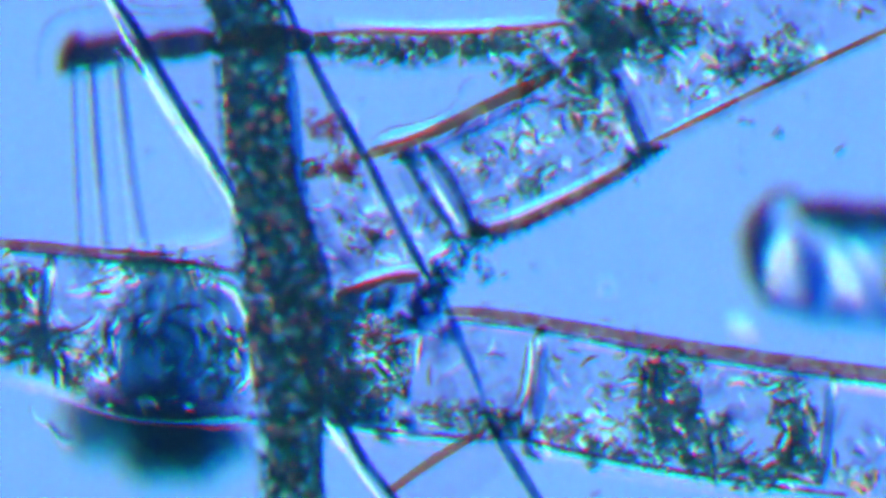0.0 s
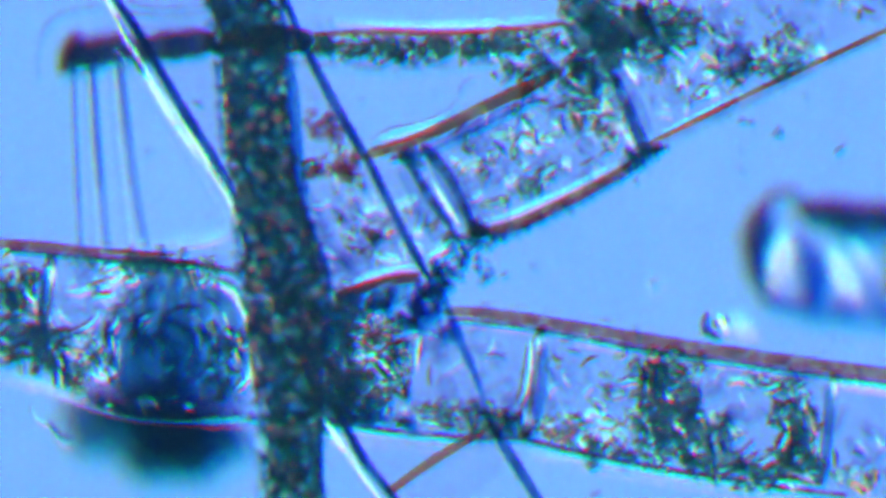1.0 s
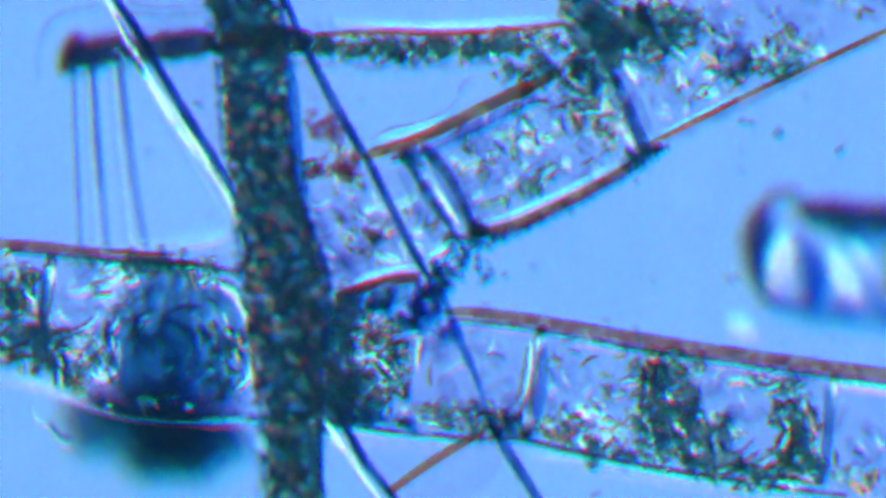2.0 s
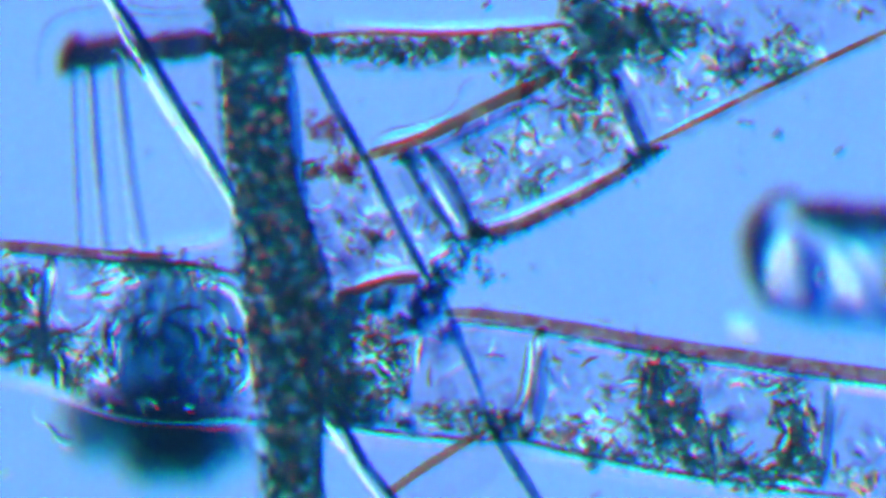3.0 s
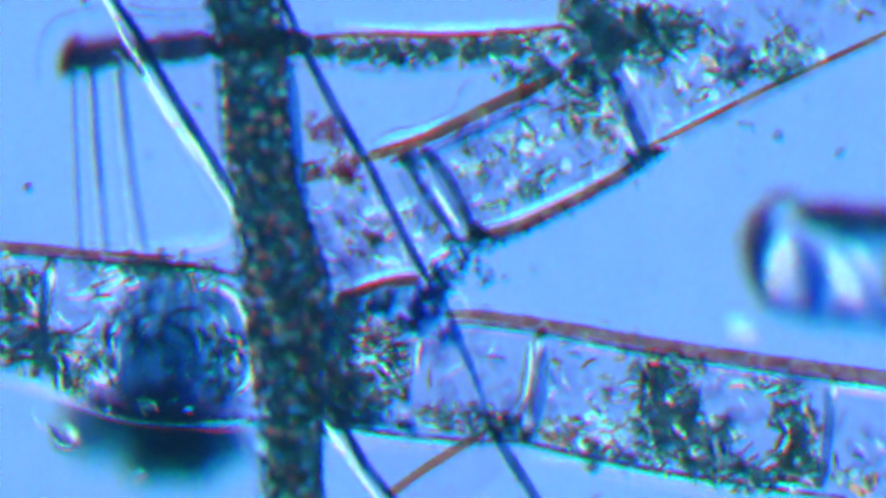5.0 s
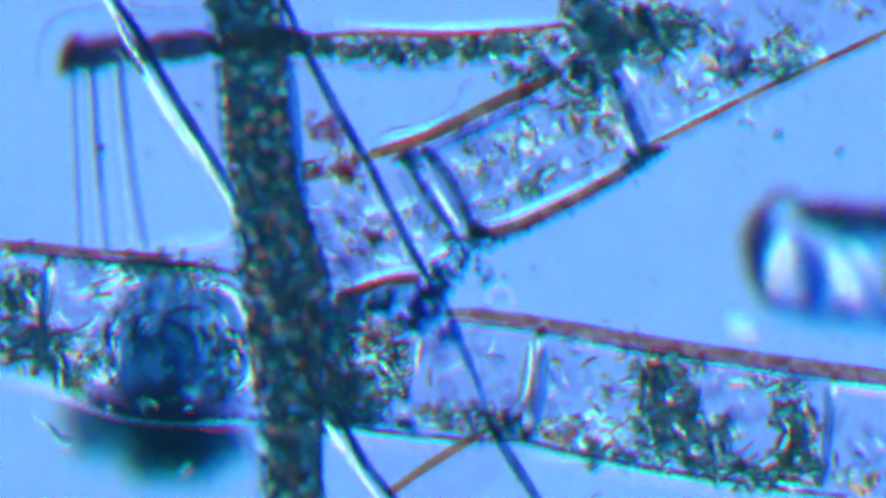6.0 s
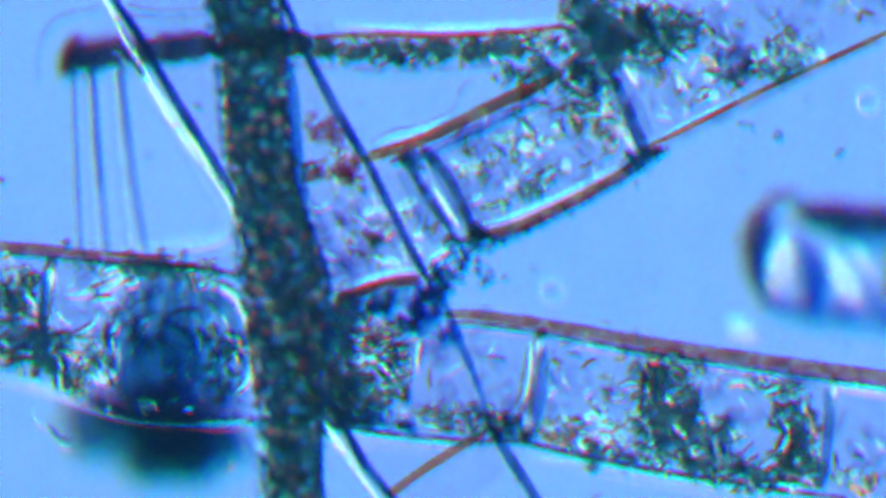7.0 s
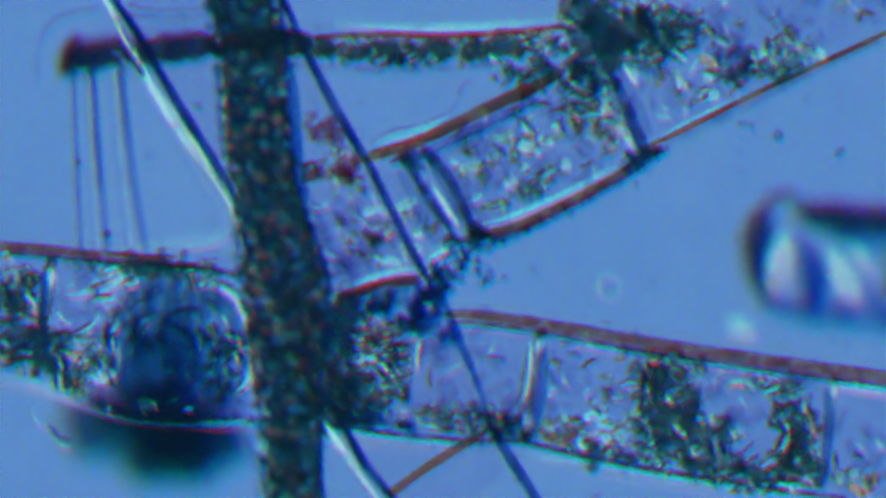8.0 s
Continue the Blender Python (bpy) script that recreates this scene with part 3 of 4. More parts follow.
    patches(f, 0.147, [(758, 535, 30, 34, 0), (790, 590, 20, 16, 0), (735, 560, 20, 24, 0)], M_TEAL, "tangled_matter", "blue tangled matter")
    strokes(f, LOWER, ((0, 60, 8), (90, 190, 14), (570, 720, 22), (745, 925, 14), (965, 1120, 18), (1230, 1440, 22), (1480, 1570, 9)), 74, 0.164)
    for rows in ([(207, 492, 6, .162), (172, 505, 10, .162), (142, 520, 10, .162), (114, 518, 6, .162)],
                 [(180, 545, 6, .162), (167, 568, 11, .162), (137, 588, 12, .162), (102, 597, 11, .162),
                 (80, 614, 6, .162)],
                 [(97, 540, 5, .162), (107, 560, 9, .162), (127, 572, 6, .162)]):
        ridge(f, rows, "plasm_fold", "pale fold of plasm", 0.60)
    fringe = []
    for x in range(170, 470, 14):
        c, side, _, r, _ = LOWER.at(LOWER.where(x=x))
        fringe.append((x, 441 - (c.y - r) / U - 4, 14, 7, 0, 4, 3, 6))
    o = fine_grains(f, 0.150, 0.004, fringe, 75, M_FUZZ)
    o["label"] = "fuzz of tiny dark flecks along the edge"
    plasm(f, LOWER, LOWER.where(x=0), LOWER.where(x=1600), 170, 73, 0.150)
    beads(f, 0.162, 0.004, [
        (1178, 735, 56, 98, 6, 51, 8, 12, 55), (650, 640, 74, 90, 0, 60, 8, 12, 20), (30, 560, 46, 90, 0, 34, 9, 14, 40), (130, 635, 76, 44, 25, 30, 9, 14, 30),
        (1412, 770, 34, 84, 0, 27, 8, 12, 70), (1035, 768, 76, 34, 8, 30, 8, 12, 30), (812, 738, 66, 20, 4, 18, 8, 11, 10), (1268, 785, 38, 60, 0, 21, 9, 13, 60),
        (200, 500, 40, 20, -30, 9, 8, 12, -30), (400, 620, 36, 70, 0, 6, 7, 10, 80)], 13)
    beads(f, 0.162, 0.004, [
        (1185, 648, 56, 26, 8, 14, 8, 12, 55), (1365, 682, 70, 10, 8, 9, 7, 10, 8), (1390, 830, 60, 30, 6, 14, 8, 12, 20),
        (605, 545, 44, 18, 0, 5, 8, 12, 20), (670, 580, 40, 22, 0, 8, 8, 12, -20), (600, 625, 20, 40, 0, 6, 8, 11, 40),
        (300, 475, 130, 12, 2, 10, 6, 9, 5), (1330, 845, 70, 16, 8, 12, 8, 11, 10), (1520, 850, 40, 16, 5, 7, 8, 12, 80)], 14)
    grains(f, 0.148, 0.010, [
        (1185, 735, 60, 104, 6, 24, 8, 16), (655, 642, 76, 98, 0, 21, 8, 16), (1415, 775, 50, 85, 0, 12, 6, 12),
        (815, 738, 72, 22, 0, 9, 6, 11), (1035, 770, 80, 36, 8, 15, 6, 12), (1275, 790, 40, 60, 0, 8, 6, 12),
        (30, 560, 50, 95, 0, 13, 7, 13), (130, 640, 80, 50, 30, 13, 7, 13)], 11)
    fine_grains(f, 0.147, 0.009, [
        (1185, 735, 66, 106, 6, 39, 5, 10), (580, 650, 30, 90, 0, 27, 5, 10), (655, 642, 82, 100, 0, 39, 5, 10), (1415, 775, 50, 90, 0, 18, 5, 10),
        (815, 735, 75, 26, 0, 15, 5, 10), (1035, 770, 85, 40, 8, 21, 5, 10), (1275, 800, 60, 60, 0, 12, 5, 10)], 12, M_GRAIN_ISL)
    fine_grains(f, 0.147, 0.009, [
        (30, 560, 55, 100, 0, 16, 5, 10), (130, 640, 90, 55, 30, 14, 5, 10), (300, 610, 120, 110, 0, 8, 5, 10), (1330, 850, 80, 18, 8, 12, 5, 10),
        (1100, 700, 40, 80, 0, 12, 5, 10), (1520, 850, 50, 20, 5, 8, 5, 10), (330, 600, 110, 120, 0, 8, 5, 10),
        (1010, 640, 40, 25, 0, 2, 5, 10), (310, 478, 130, 18, 2, 24, 4, 9), (240, 470, 160, 16, 2, 18, 5, 10)], 15, M_GRAIN_ISL)
    return f


# ---- the slanting filament ----
SLANT = Line([(420, 488, 190, .160), (560, 440, 186, .160), (660, 401, 190, .160), (720, 374, 186, .160), (775, 346, 178, .160),
              (845, 307, 196, .160), (948, 259, 206, .160), (1098, 190, 176, .160), (1230, 115, 196, .160), (1400, 22, 202, .160),
              (1600, -74, 200, .160), (1720, -132, 200, .160)], 0.62)


def slant_filament():
    f = thing("slanting_filament", plan(1000, 230, 0.12),
              "colourless algal filament with lens-shaped cross walls and brown grains", "algal filament", "algal filaments")
    cuts = [SLANT.where(x=v) for v in (420, 748, 796, 1104, 1547, 1723)]
    shell("outer_wall", f, SLANT, cuts[0], cuts[-1], 0.0036, M_WALL)
    clear_coat(f, SLANT, cuts[0], cuts[-1], 0.0030)
    for c, th, bu in zip(cuts[1:-1], (.0065, .0075, .0075, .006), (-.001, .003, .003, .002)):
        septum(f, SLANT, c, th, 0.0034, bu, M_HAZE_FAINT)
    for rows in ([(704, 262, 10, .165), (728, 296, 15, .165), (752, 334, 14, .165), (775, 370, 14, .165),
                 (801, 408, 12, .165)],
                 [(746, 256, 12, .165), (772, 285, 20, .165), (798, 318, 19, .165), (815, 352, 16, .165),
                 (828, 382, 16, .165), (840, 412, 14, .165)],
                 [(1085, 131, 12, .165), (1104, 181, 20, .165), (1121, 221, 22, .165), (1137, 256, 20, .165),
                 (1148, 281, 12, .165)]):
        lamella(f, rows, M_LINE)
    patches(f, 0.150, [(722, 282, 20, 16, -20), (960, 120, 16, 30, 0), (900, 128, 20, 10, -20), (1000, 128, 30, 24, 0), (985, 84, 22, 14, 0)], M_DENSE, "dense_matter", "dark dense matter")
    # Rust-coloured strips paint the reddest parts of the edge fringe.
    for rows in ([(656, 269, 7, .172), (701, 256, 9, .172), (745, 245, 8, .172)],
                 [(904, 182, 5, .172), (929, 172, 8, .172), (954, 158, 5, .172)]):
        lamella(f, rows, M_BROWN_FRINGE, "edge_fringe", "rust-brown edge fringe painted along the wall")
    # Blue-green shading under the upper wall, painted as a strip.
    lamella(f, [(690, 286, 8, .160), (760, 265, 16, .160), (830, 233, 18, .160), (900, 199, 18, .160),
               (954, 173, 12, .160)], M_TEAL, "inner_shading", "blue-green shading painted inside the wall")
    # Added prisms draw the bright lines next to the cross walls.
    for rows in ([(762, 320, 4, .162), (776, 342, 7, .162), (792, 368, 9, .162), (812, 398, 7, .162)],
                 [(1072, 147, 10, .170), (1090, 196, 16, .170), (1106, 236, 16, .170), (1116, 259, 10, .170)],
                 [(1106, 102, 10, .170), (1114, 122, 18, .170), (1126, 150, 10, .170)]):
        ridge(f, rows)
    # Bright lines along the walls, drawn by added prisms.
    for rows in ([(846, 397, 6, .166), (898, 383, 10, .166), (948, 362, 10, .166), (998, 340, 9, .166),
                 (1047, 315, 9, .166), (1095, 289, 5, .166)],
                 [(613, 508, 6, .166), (652, 491, 11, .166), (701, 478, 10, .166), (742, 474, 6, .166)],
                 [(756, 456, 8, .172), (775, 444, 16, .172), (806, 426, 8, .172)],
                 [(664, 250, 5, .118), (704, 239, 9, .118), (760, 222, 10, .118), (800, 203, 5, .118)],
                 [(1168, 239, 3, .165), (1237, 204, 5, .165), (1297, 174, 3, .165)]):
        ridge(f, rows, "edge_glint", "added prism that draws a bright line along the wall", 0.60)
    # The walls' brown refraction fringe, put into coloured strips.
    for rows in ([(641, 283, 12, .172), (701, 263, 20, .172), (760, 241, 21, .172), (830, 207, 22, .172),
                 (899, 174, 24, .172), (954, 148, 22, .172), (999, 126, 14, .172)],
                 [(601, 522, 10, .168), (651, 506, 14, .168), (700, 494, 14, .168), (745, 490, 10, .168)],
                 [(840, 412, 8, .168), (899, 402, 14, .168), (949, 382, 14, .168), (999, 358, 14, .168),
                 (1059, 327, 14, .168), (1118, 291, 10, .168)],
                 [(1148, 257, 8, .168), (1198, 234, 10, .168), (1258, 204, 10, .168), (1327, 169, 10, .168),
                 (1397, 136, 11, .168), (1447, 113, 10, .168), (1506, 86, 10, .168), (1596, 44, 9, .168)]):
        lamella(f, rows, M_OLIVE_BROWN, "edge_fringe", "brown edge fringe painted along the wall")
    # Dark outer side of the fringe, painted.
    lamella(f, [(838, 420, 7, .165), (900, 412, 9, .165), (949, 392, 9, .165), (999, 368, 9, .165),
               (1059, 336, 9, .165), (1131, 295, 8, .165)], M_LINE, "edge_fringe", "thin dark edge fringe painted along the wall")
    # The blue halo outside the lower wall, painted as faint strips.
    for rows in ([(850, 424, 8, .150), (900, 415, 16, .150), (950, 396, 17, .150), (1000, 372, 17, .150),
                 (1060, 340, 16, .150), (1125, 303, 8, .150)],
                 [(1160, 262, 6, .150), (1230, 228, 11, .150), (1330, 178, 11, .150), (1430, 130, 11, .150),
                 (1560, 70, 9, .150)]):
        lamella(f, rows, M_HAZE_FAINT, "edge_halo", "faint blue halo painted along the lower wall")
    edge = []
    for x in range(800, 1080, 12):
        c, _, _, r, _ = SLANT.at(SLANT.where(x=x))
        edge.append((x + 44, 441 - c.y / U + r / U * 0.92 + 20, 10, 7, -25, 3, 2, 5))
    o = fine_grains(f, 0.160, 0.003, edge, 24, M_FUZZ)
    o["label"] = "fuzz of tiny dark flecks along the edge"
    lamella(f, [(601, 531, 5, .165), (651, 515, 7, .165), (700, 503, 7, .165), (748, 499, 6, .165)], M_LINE, "edge_fringe", "thin dark edge fringe painted along the wall")
    patches(f, 0.152, [(830, 412, 48, 16, -20), (1138, 276, 32, 13, -25), (1050, 120, 44, 50, 0), (1062, 108, 36, 30, 0), (1105, 84, 30, 24, 0), (1150, 96, 26, 18, 0)], M_DENSE, "dense_matter", "dark dense matter")
    patches(f, 0.152, [(560, 215, 22, 26, 0), (592, 236, 22, 30, -30), (560, 300, 22, 14, -20), (615, 300, 30, 14, -15), (660, 418, 18, 14, 0)],
            M_TAN, "brown_matter", "brownish soft matter")
    patches(f, 0.158, [(618, 298, 34, 8, -15)], M_TAN, "brown_matter", "rust-brown soft matter")
    patches(f, 0.154, [(1045, 150, 50, 70, -20), (1170, 50, 80, 48, -10), (1385, 112, 40, 22, -25), (930, 330, 70, 12, -27), (1290, 110, 50, 40, -25)], M_OLIVE)
    strokes(f, SLANT, ((560, 730, 28), (815, 1075, 44), (1130, 1520, 36)), 72, 0.172)
    plasm(f, SLANT, SLANT.where(x=540), cuts[-2] - 0.004, 90, 71, 0.160)
    o = new("nucleus", lump_mesh("nucleus", M_PURPLE, (27 * U, 34 * U, 0.005), 0.35, 3, 4))
    o.parent = f
    o.matrix_parent_inverse = Matrix.Translation(-f.location)
    o.location = plan(1308, 116, 0.160)
    beads(f, 0.170, 0.004, [
        (905, 265, 90, 50, -28, 11, 6, 10, -20), (940, 325, 76, 12, -27, 9, 8, 12, -30), (1050, 185, 42, 70, -15, 20, 8, 12, 50), 
        (1150, 60, 105, 48, -10, 23, 8, 12, 10), (1385, 98, 56, 28, -25, 10, 8, 12, -30), (680, 400, 70, 60, -25, 9, 8, 11, 0),
        (1260, 120, 70, 50, -25, 7, 8, 11, 40)], 23)
    grains(f, 0.158, 0.009, [
        (905, 262, 95, 50, -28, 6, 7, 13), (1055, 188, 46, 76, -15, 11, 7, 15), (595, 300, 50, 40, 0, 5, 7, 14),
        (660, 420, 18, 14, 0, 2, 9, 14), (1130, 60, 110, 50, -10, 17, 7, 15), (1385, 95, 60, 30, -25, 9, 6, 12),
        (1210, 150, 70, 40, -25, 4, 6, 11), (930, 335, 80, 14, -25, 7, 6, 12)], 21)
    fine_grains(f, 0.157, 0.009, [
        (905, 262, 100, 60, -28, 11, 5, 9), (922, 238, 34, 8, -12, 5, 5, 9), (945, 330, 80, 12, -28, 11, 5, 9), (1055, 188, 48, 80, -15, 23, 5, 9), (595, 290, 60, 50, 0, 13, 5, 9),
        (690, 400, 100, 70, -25, 12, 5, 9), (1130, 55, 125, 55, -10, 37, 5, 9), (1385, 95, 70, 36, -25, 13, 5, 9),
        (1250, 110, 120, 70, -25, 12, 5, 9), (1450, 30, 90, 50, -25, 10, 5, 9)], 22, M_GRAIN_ISL)
    return f


# ---- the dark upright filament over all ----
UPRIGHT = Line([(425, -110, 128, .195), (436, 0, 136, .195), (455, 110, 130, .195), (463, 230, 126, .195), (478, 350, 126, .190),
                (505, 470, 152, .195), (515, 575, 146, .195), (518, 700, 112, .195), (521, 800, 108, .190),
                (521, 882, 108, .195), (520, 1000, 108, .195)], 0.75)


def upright_filament():
    f = thing("dark_filament", plan(490, 441, 0.17), "dark green algal filament packed with grains, crossing the others",
              "algal filament", "algal filaments")
    cuts = [UPRIGHT.where(y=v) for v in (-110, 95, 290, 520, 745, 1000)]
    shell("outer_wall", f, UPRIGHT, cuts[0], cuts[-1], 0.0015, M_WALL)
    for a, b in zip(cuts, cuts[1:]):
        body("chloroplast", f, UPRIGHT, a, b, 0.88, M_PIG, 0.14, 130, 0.10, flat=0.30)
    # Added prisms imitate the white halo on the left side.
    for rows in ([(393, 126, 5, .170), (396, 163, 9, .170), (399, 222, 9, .170), (404, 287, 5, .170)],
                 [(461, 749, 3, .190), (462, 796, 5, .190), (465, 845, 5, .190), (468, 915, 4, .190)]):
        ridge(f, rows, "edge_glint", "added prism that draws a bright line along the wall", 0.60)
    # The right edge's dark refraction line, painted as a strip.
    lamella(f, [(494, -54, 8, .190), (500, 5, 9, .190), (508, 104, 9, .190), (514, 203, 10, .190),
            (520, 282, 10, .190), (535, 351, 9, .190), (556, 410, 10, .190), (577, 470, 11, .190),
            (584, 519, 9, .190), (574, 578, 8, .190), (569, 638, 8, .190), (571, 737, 9, .190),
            (569, 796, 9, .190), (574, 915, 9, .190)],
            M_THREAD, "dark_halo", "dark blue halo painted along the wall")
    # A wider, softer strip paints the blue halo outside it.
    lamella(f, [(512, 100, 10, .188), (522, 160, 16, .188), (527, 230, 18, .188), (534, 300, 16, .188), (545, 350, 10, .188)],
            M_TEAL, "dark_halo", "soft blue halo painted along the wall")
    # Painted strips for the rust fringe on the left edge.
    for rows in ([(397, 20, 5, .190), (401, 80, 9, .190), (404, 160, 10, .190), (408, 250, 9, .190), (416, 320, 6, .190)],
                 [(440, 500, 5, .190), (446, 560, 10, .190), (451, 620, 13, .190), (459, 680, 13, .190), (464, 720, 8, .190)]):
        lamella(f, rows, M_BROWN_FRINGE, "edge_fringe", "rust-brown fringe painted on the filament's edge")
    for side in (-1, 1):
        edge = []
        for y in range(-40, 900, 22):
            c, _, _, r, _ = UPRIGHT.at(UPRIGHT.where(y=y))
            edge.append((c.x / U + 784 + side * (r / U - 3), y, 5, 12, 0, 5, 3, 7))
        o = fine_grains(f, 0.194, 0.004, edge, 35 + side, M_FUZZ)
        o["label"] = "fuzz of tiny dark flecks along the edge"
    spots = []
    for y in range(-60, 960, 34):
        c, _, _, r, _ = UPRIGHT.at(UPRIGHT.where(y=y))
        spots.append((c.x / U + 784, y, r / U * 0.97, 30, 0))
    beads(f, 0.203, 0.003, [(*p, 5, 4.5, 8, 60) for p in spots], 33)
    grains(f, 0.2005, 0.0045, [(*p, 5, 5, 10) for p in spots], 31, True)
    fine_grains(f, 0.199, 0.007, [(*p, 10, 3, 7) for p in spots], 32, M_GRAIN_DARK_ISL)
    rng = random.Random(77)
    # Small prisms added as bright specks on the dark filament.
    for x, y in ((458, 268), (486, 258), (474, 282), (450, 148), (478, 190), (440, 60), (500, 330), (520, 610), (505, 690), (530, 760), (512, 800), (535, 840), (495, 520)):
        bright_prism(f, x, y, 0.2065, rng.uniform(3, 5), rng.uniform(6, 11), rng.uniform(0, 180))
    return f


# ---- the thin filament along the top, and the stub beside it ----
TOP = Line([(108, 96, 74, .040), (200, 80, 64, .070), (370, 74, 58, .125), (560, 76, 56, .152), (720, 84, 58, .160), (880, 76, 56, .165),
            (1000, 58, 58, .165), (1120, 44, 62, .165), (1240, 30, 60, .165)], 0.8)


def top_axis(x):
    """Plan y of the narrow filament's axis, a little below its middle."""
    return 441 - TOP.at(TOP.where(x=x))[0].y / U + 4


def top_filament():
    f = thing("narrow_filament", plan(700, 76, 0.14), "narrow olive-brown algal filament with a blunt end", "algal filament",
              "algal filaments")
    cuts = [TOP.where(x=v) for v in (112, 370, 600, 990, 1240)]
    for i, (a, b) in enumerate(zip(cuts, cuts[1:])):
        if i == 0:
            clear_coat(f, TOP, cuts[0] - 0.006, cuts[3], 0.0028)
            shell("outer_wall", f, TOP, cuts[0], cuts[-1], 0.0022, M_WALL, 0.5)
        if i in (0, 1):
            body("chloroplast", f, TOP, a + 0.001, b - (0.001 if i == 0 else 0.009), 0.8, M_BROWN, 0.2, 120, 0.6)
    lamella(f, [(127, 50, 18, .075), (114, 79, 34, .075), (105, 105, 28, .075), (98, 132, 12, .075)], M_BROWN, "broken_end", "ragged dark broken end")
    # A prism added for the bright line over the upper edge.
    ridge(f, [(589, 39, 7, .128), (680, 43, 9, .128), (780, 47, 9, .128), (880, 44, 9, .128), (991, 31, 7, .128)], "edge_glint", "added prism that draws a bright line along the wall", 0.60)
    # Red fringe of the upper edge, painted as a strip.
    lamella(f, [(561, 64, 8, .168), (681, 60, 12, .168), (780, 63, 12, .168), (880, 59, 12, .168),
                 (999, 46, 10, .168)], M_BROWN_FRINGE, "edge_fringe", "brown edge fringe painted along the wall")
    patches(f, 0.156, [(x, top_axis(x) + 2, 32, 16, 0) for x in range(560, 980, 70)], M_OLIVE)
    beads(f, 0.169, 0.002, [(x, top_axis(x) + 1, 40, 15, 0, 11, 7, 10, 0) for x in range(560, 980, 50)], 43)
    grains(f, 0.162, 0.004, [(x, top_axis(x), 42, 19, 0, 12, 5, 11) for x in range(545, 960, 45)]
           + [(1060, 45, 60, 40, 0, 20, 5, 10), (1180, 38, 60, 30, 0, 14, 6, 11)], 41)
    fine_grains(f, 0.161, 0.005, [(x, top_axis(x) + 3, 45, 20, 0, 8, 3, 7) for x in range(545, 960, 45)]
                + [(1120, 42, 120, 38, 0, 34, 4, 9), (945, 135, 26, 40, 30, 24, 4, 8), (905, 125, 40, 30, 0, 12, 3, 7)], 42, M_GRAIN_DARK_ISL)
    return f


STUB = Line([(1040, -120, 118, .175), (1045, 0, 118, .175), (1058, 60, 110, .175), (1075, 120, 80, .172)], 0.7)


def stub_filament():
    f = thing("dark_stub", plan(1050, 20, 0.15), "dark green end of an algal filament, full of grains", "algal filament", "algal filaments")
    a, b = 0.0, float(STUB.s[-1])
    shell("outer_wall", f, STUB, a, b, 0.0012, M_WALL, 0.5)
    patches(f, 0.168, [(1045, 10, 52, 70, 0), (1058, 66, 46, 44, 0), (1040, 30, 50, 60, 0), (1120, 50, 60, 40, 0)], M_DENSE, "dense_matter", "dark dense matter")
    beads(f, 0.186, 0.003, [(1048, 20, 52, 66, 0, 20, 5, 8, 40), (1065, 90, 40, 36, 0, 8, 5, 8, 0)], 53)
    grains(f, 0.178, 0.008, [(1050, 20, 56, 70, 0, 25, 5, 10), (1065, 90, 40, 40, 0, 12, 4, 9)], 51)
    fine_grains(f, 0.178, 0.008, [(1048, 0, 56, 60, 0, 30, 3, 8), (1060, 70, 50, 50, 0, 25, 3, 8)], 52, M_GRAIN_DARK_ISL)
    return f


def bright_prism(parent, x, y, z, rx, ry, turn):
    """A clear roof-shaped prism bar, flat below, with worn edges, added to draw a bright spot."""
    bm = bmesh.new()
    w, l, h = rx * U, ry * U, rx * U * 0.70
    low = [bm.verts.new(p) for p in ((-w, -l, 0), (w, -l, 0), (w, l, 0), (-w, l, 0))]
    ridge = [bm.verts.new(p) for p in ((0, -l + w, h), (0, l - w, h))]
    bm.faces.new(low[::-1])
    bm.faces.new((low[0], low[1], ridge[0]))
    bm.faces.new((low[1], low[2], ridge[1], ridge[0]))
    bm.faces.new((low[2], low[3], ridge[1]))
    bm.faces.new((low[3], low[0], ridge[0], ridge[1]))
    bmesh.ops.bevel(bm, geom=bm.edges[:], offset=0.12 * w, segments=2, affect="EDGES")
    me = bpy.data.meshes.new("bright_prism")
    bm.to_mesh(me)
    bm.free()
    me.materials.append(M_PRISM)
    o = new("bright_prism", me)
    o.parent = parent
    o.matrix_parent_inverse = Matrix.Translation(-parent.location)
    o.matrix_basis = Matrix.Translation(plan(x, y, z)) @ Euler((0, 0, math.radians(turn))).to_matrix().to_4x4()
    return tagged(o, "small prism added to draw a bright spot")


# ---- out of focus on the slide: the filament end and the decayed clump ----
FAR = Line([(1317, 440, 186, .030), (1393, 452, 206, .030), (1568, 469, 206, .030), (1801, 494, 206, .030)], 0.7)


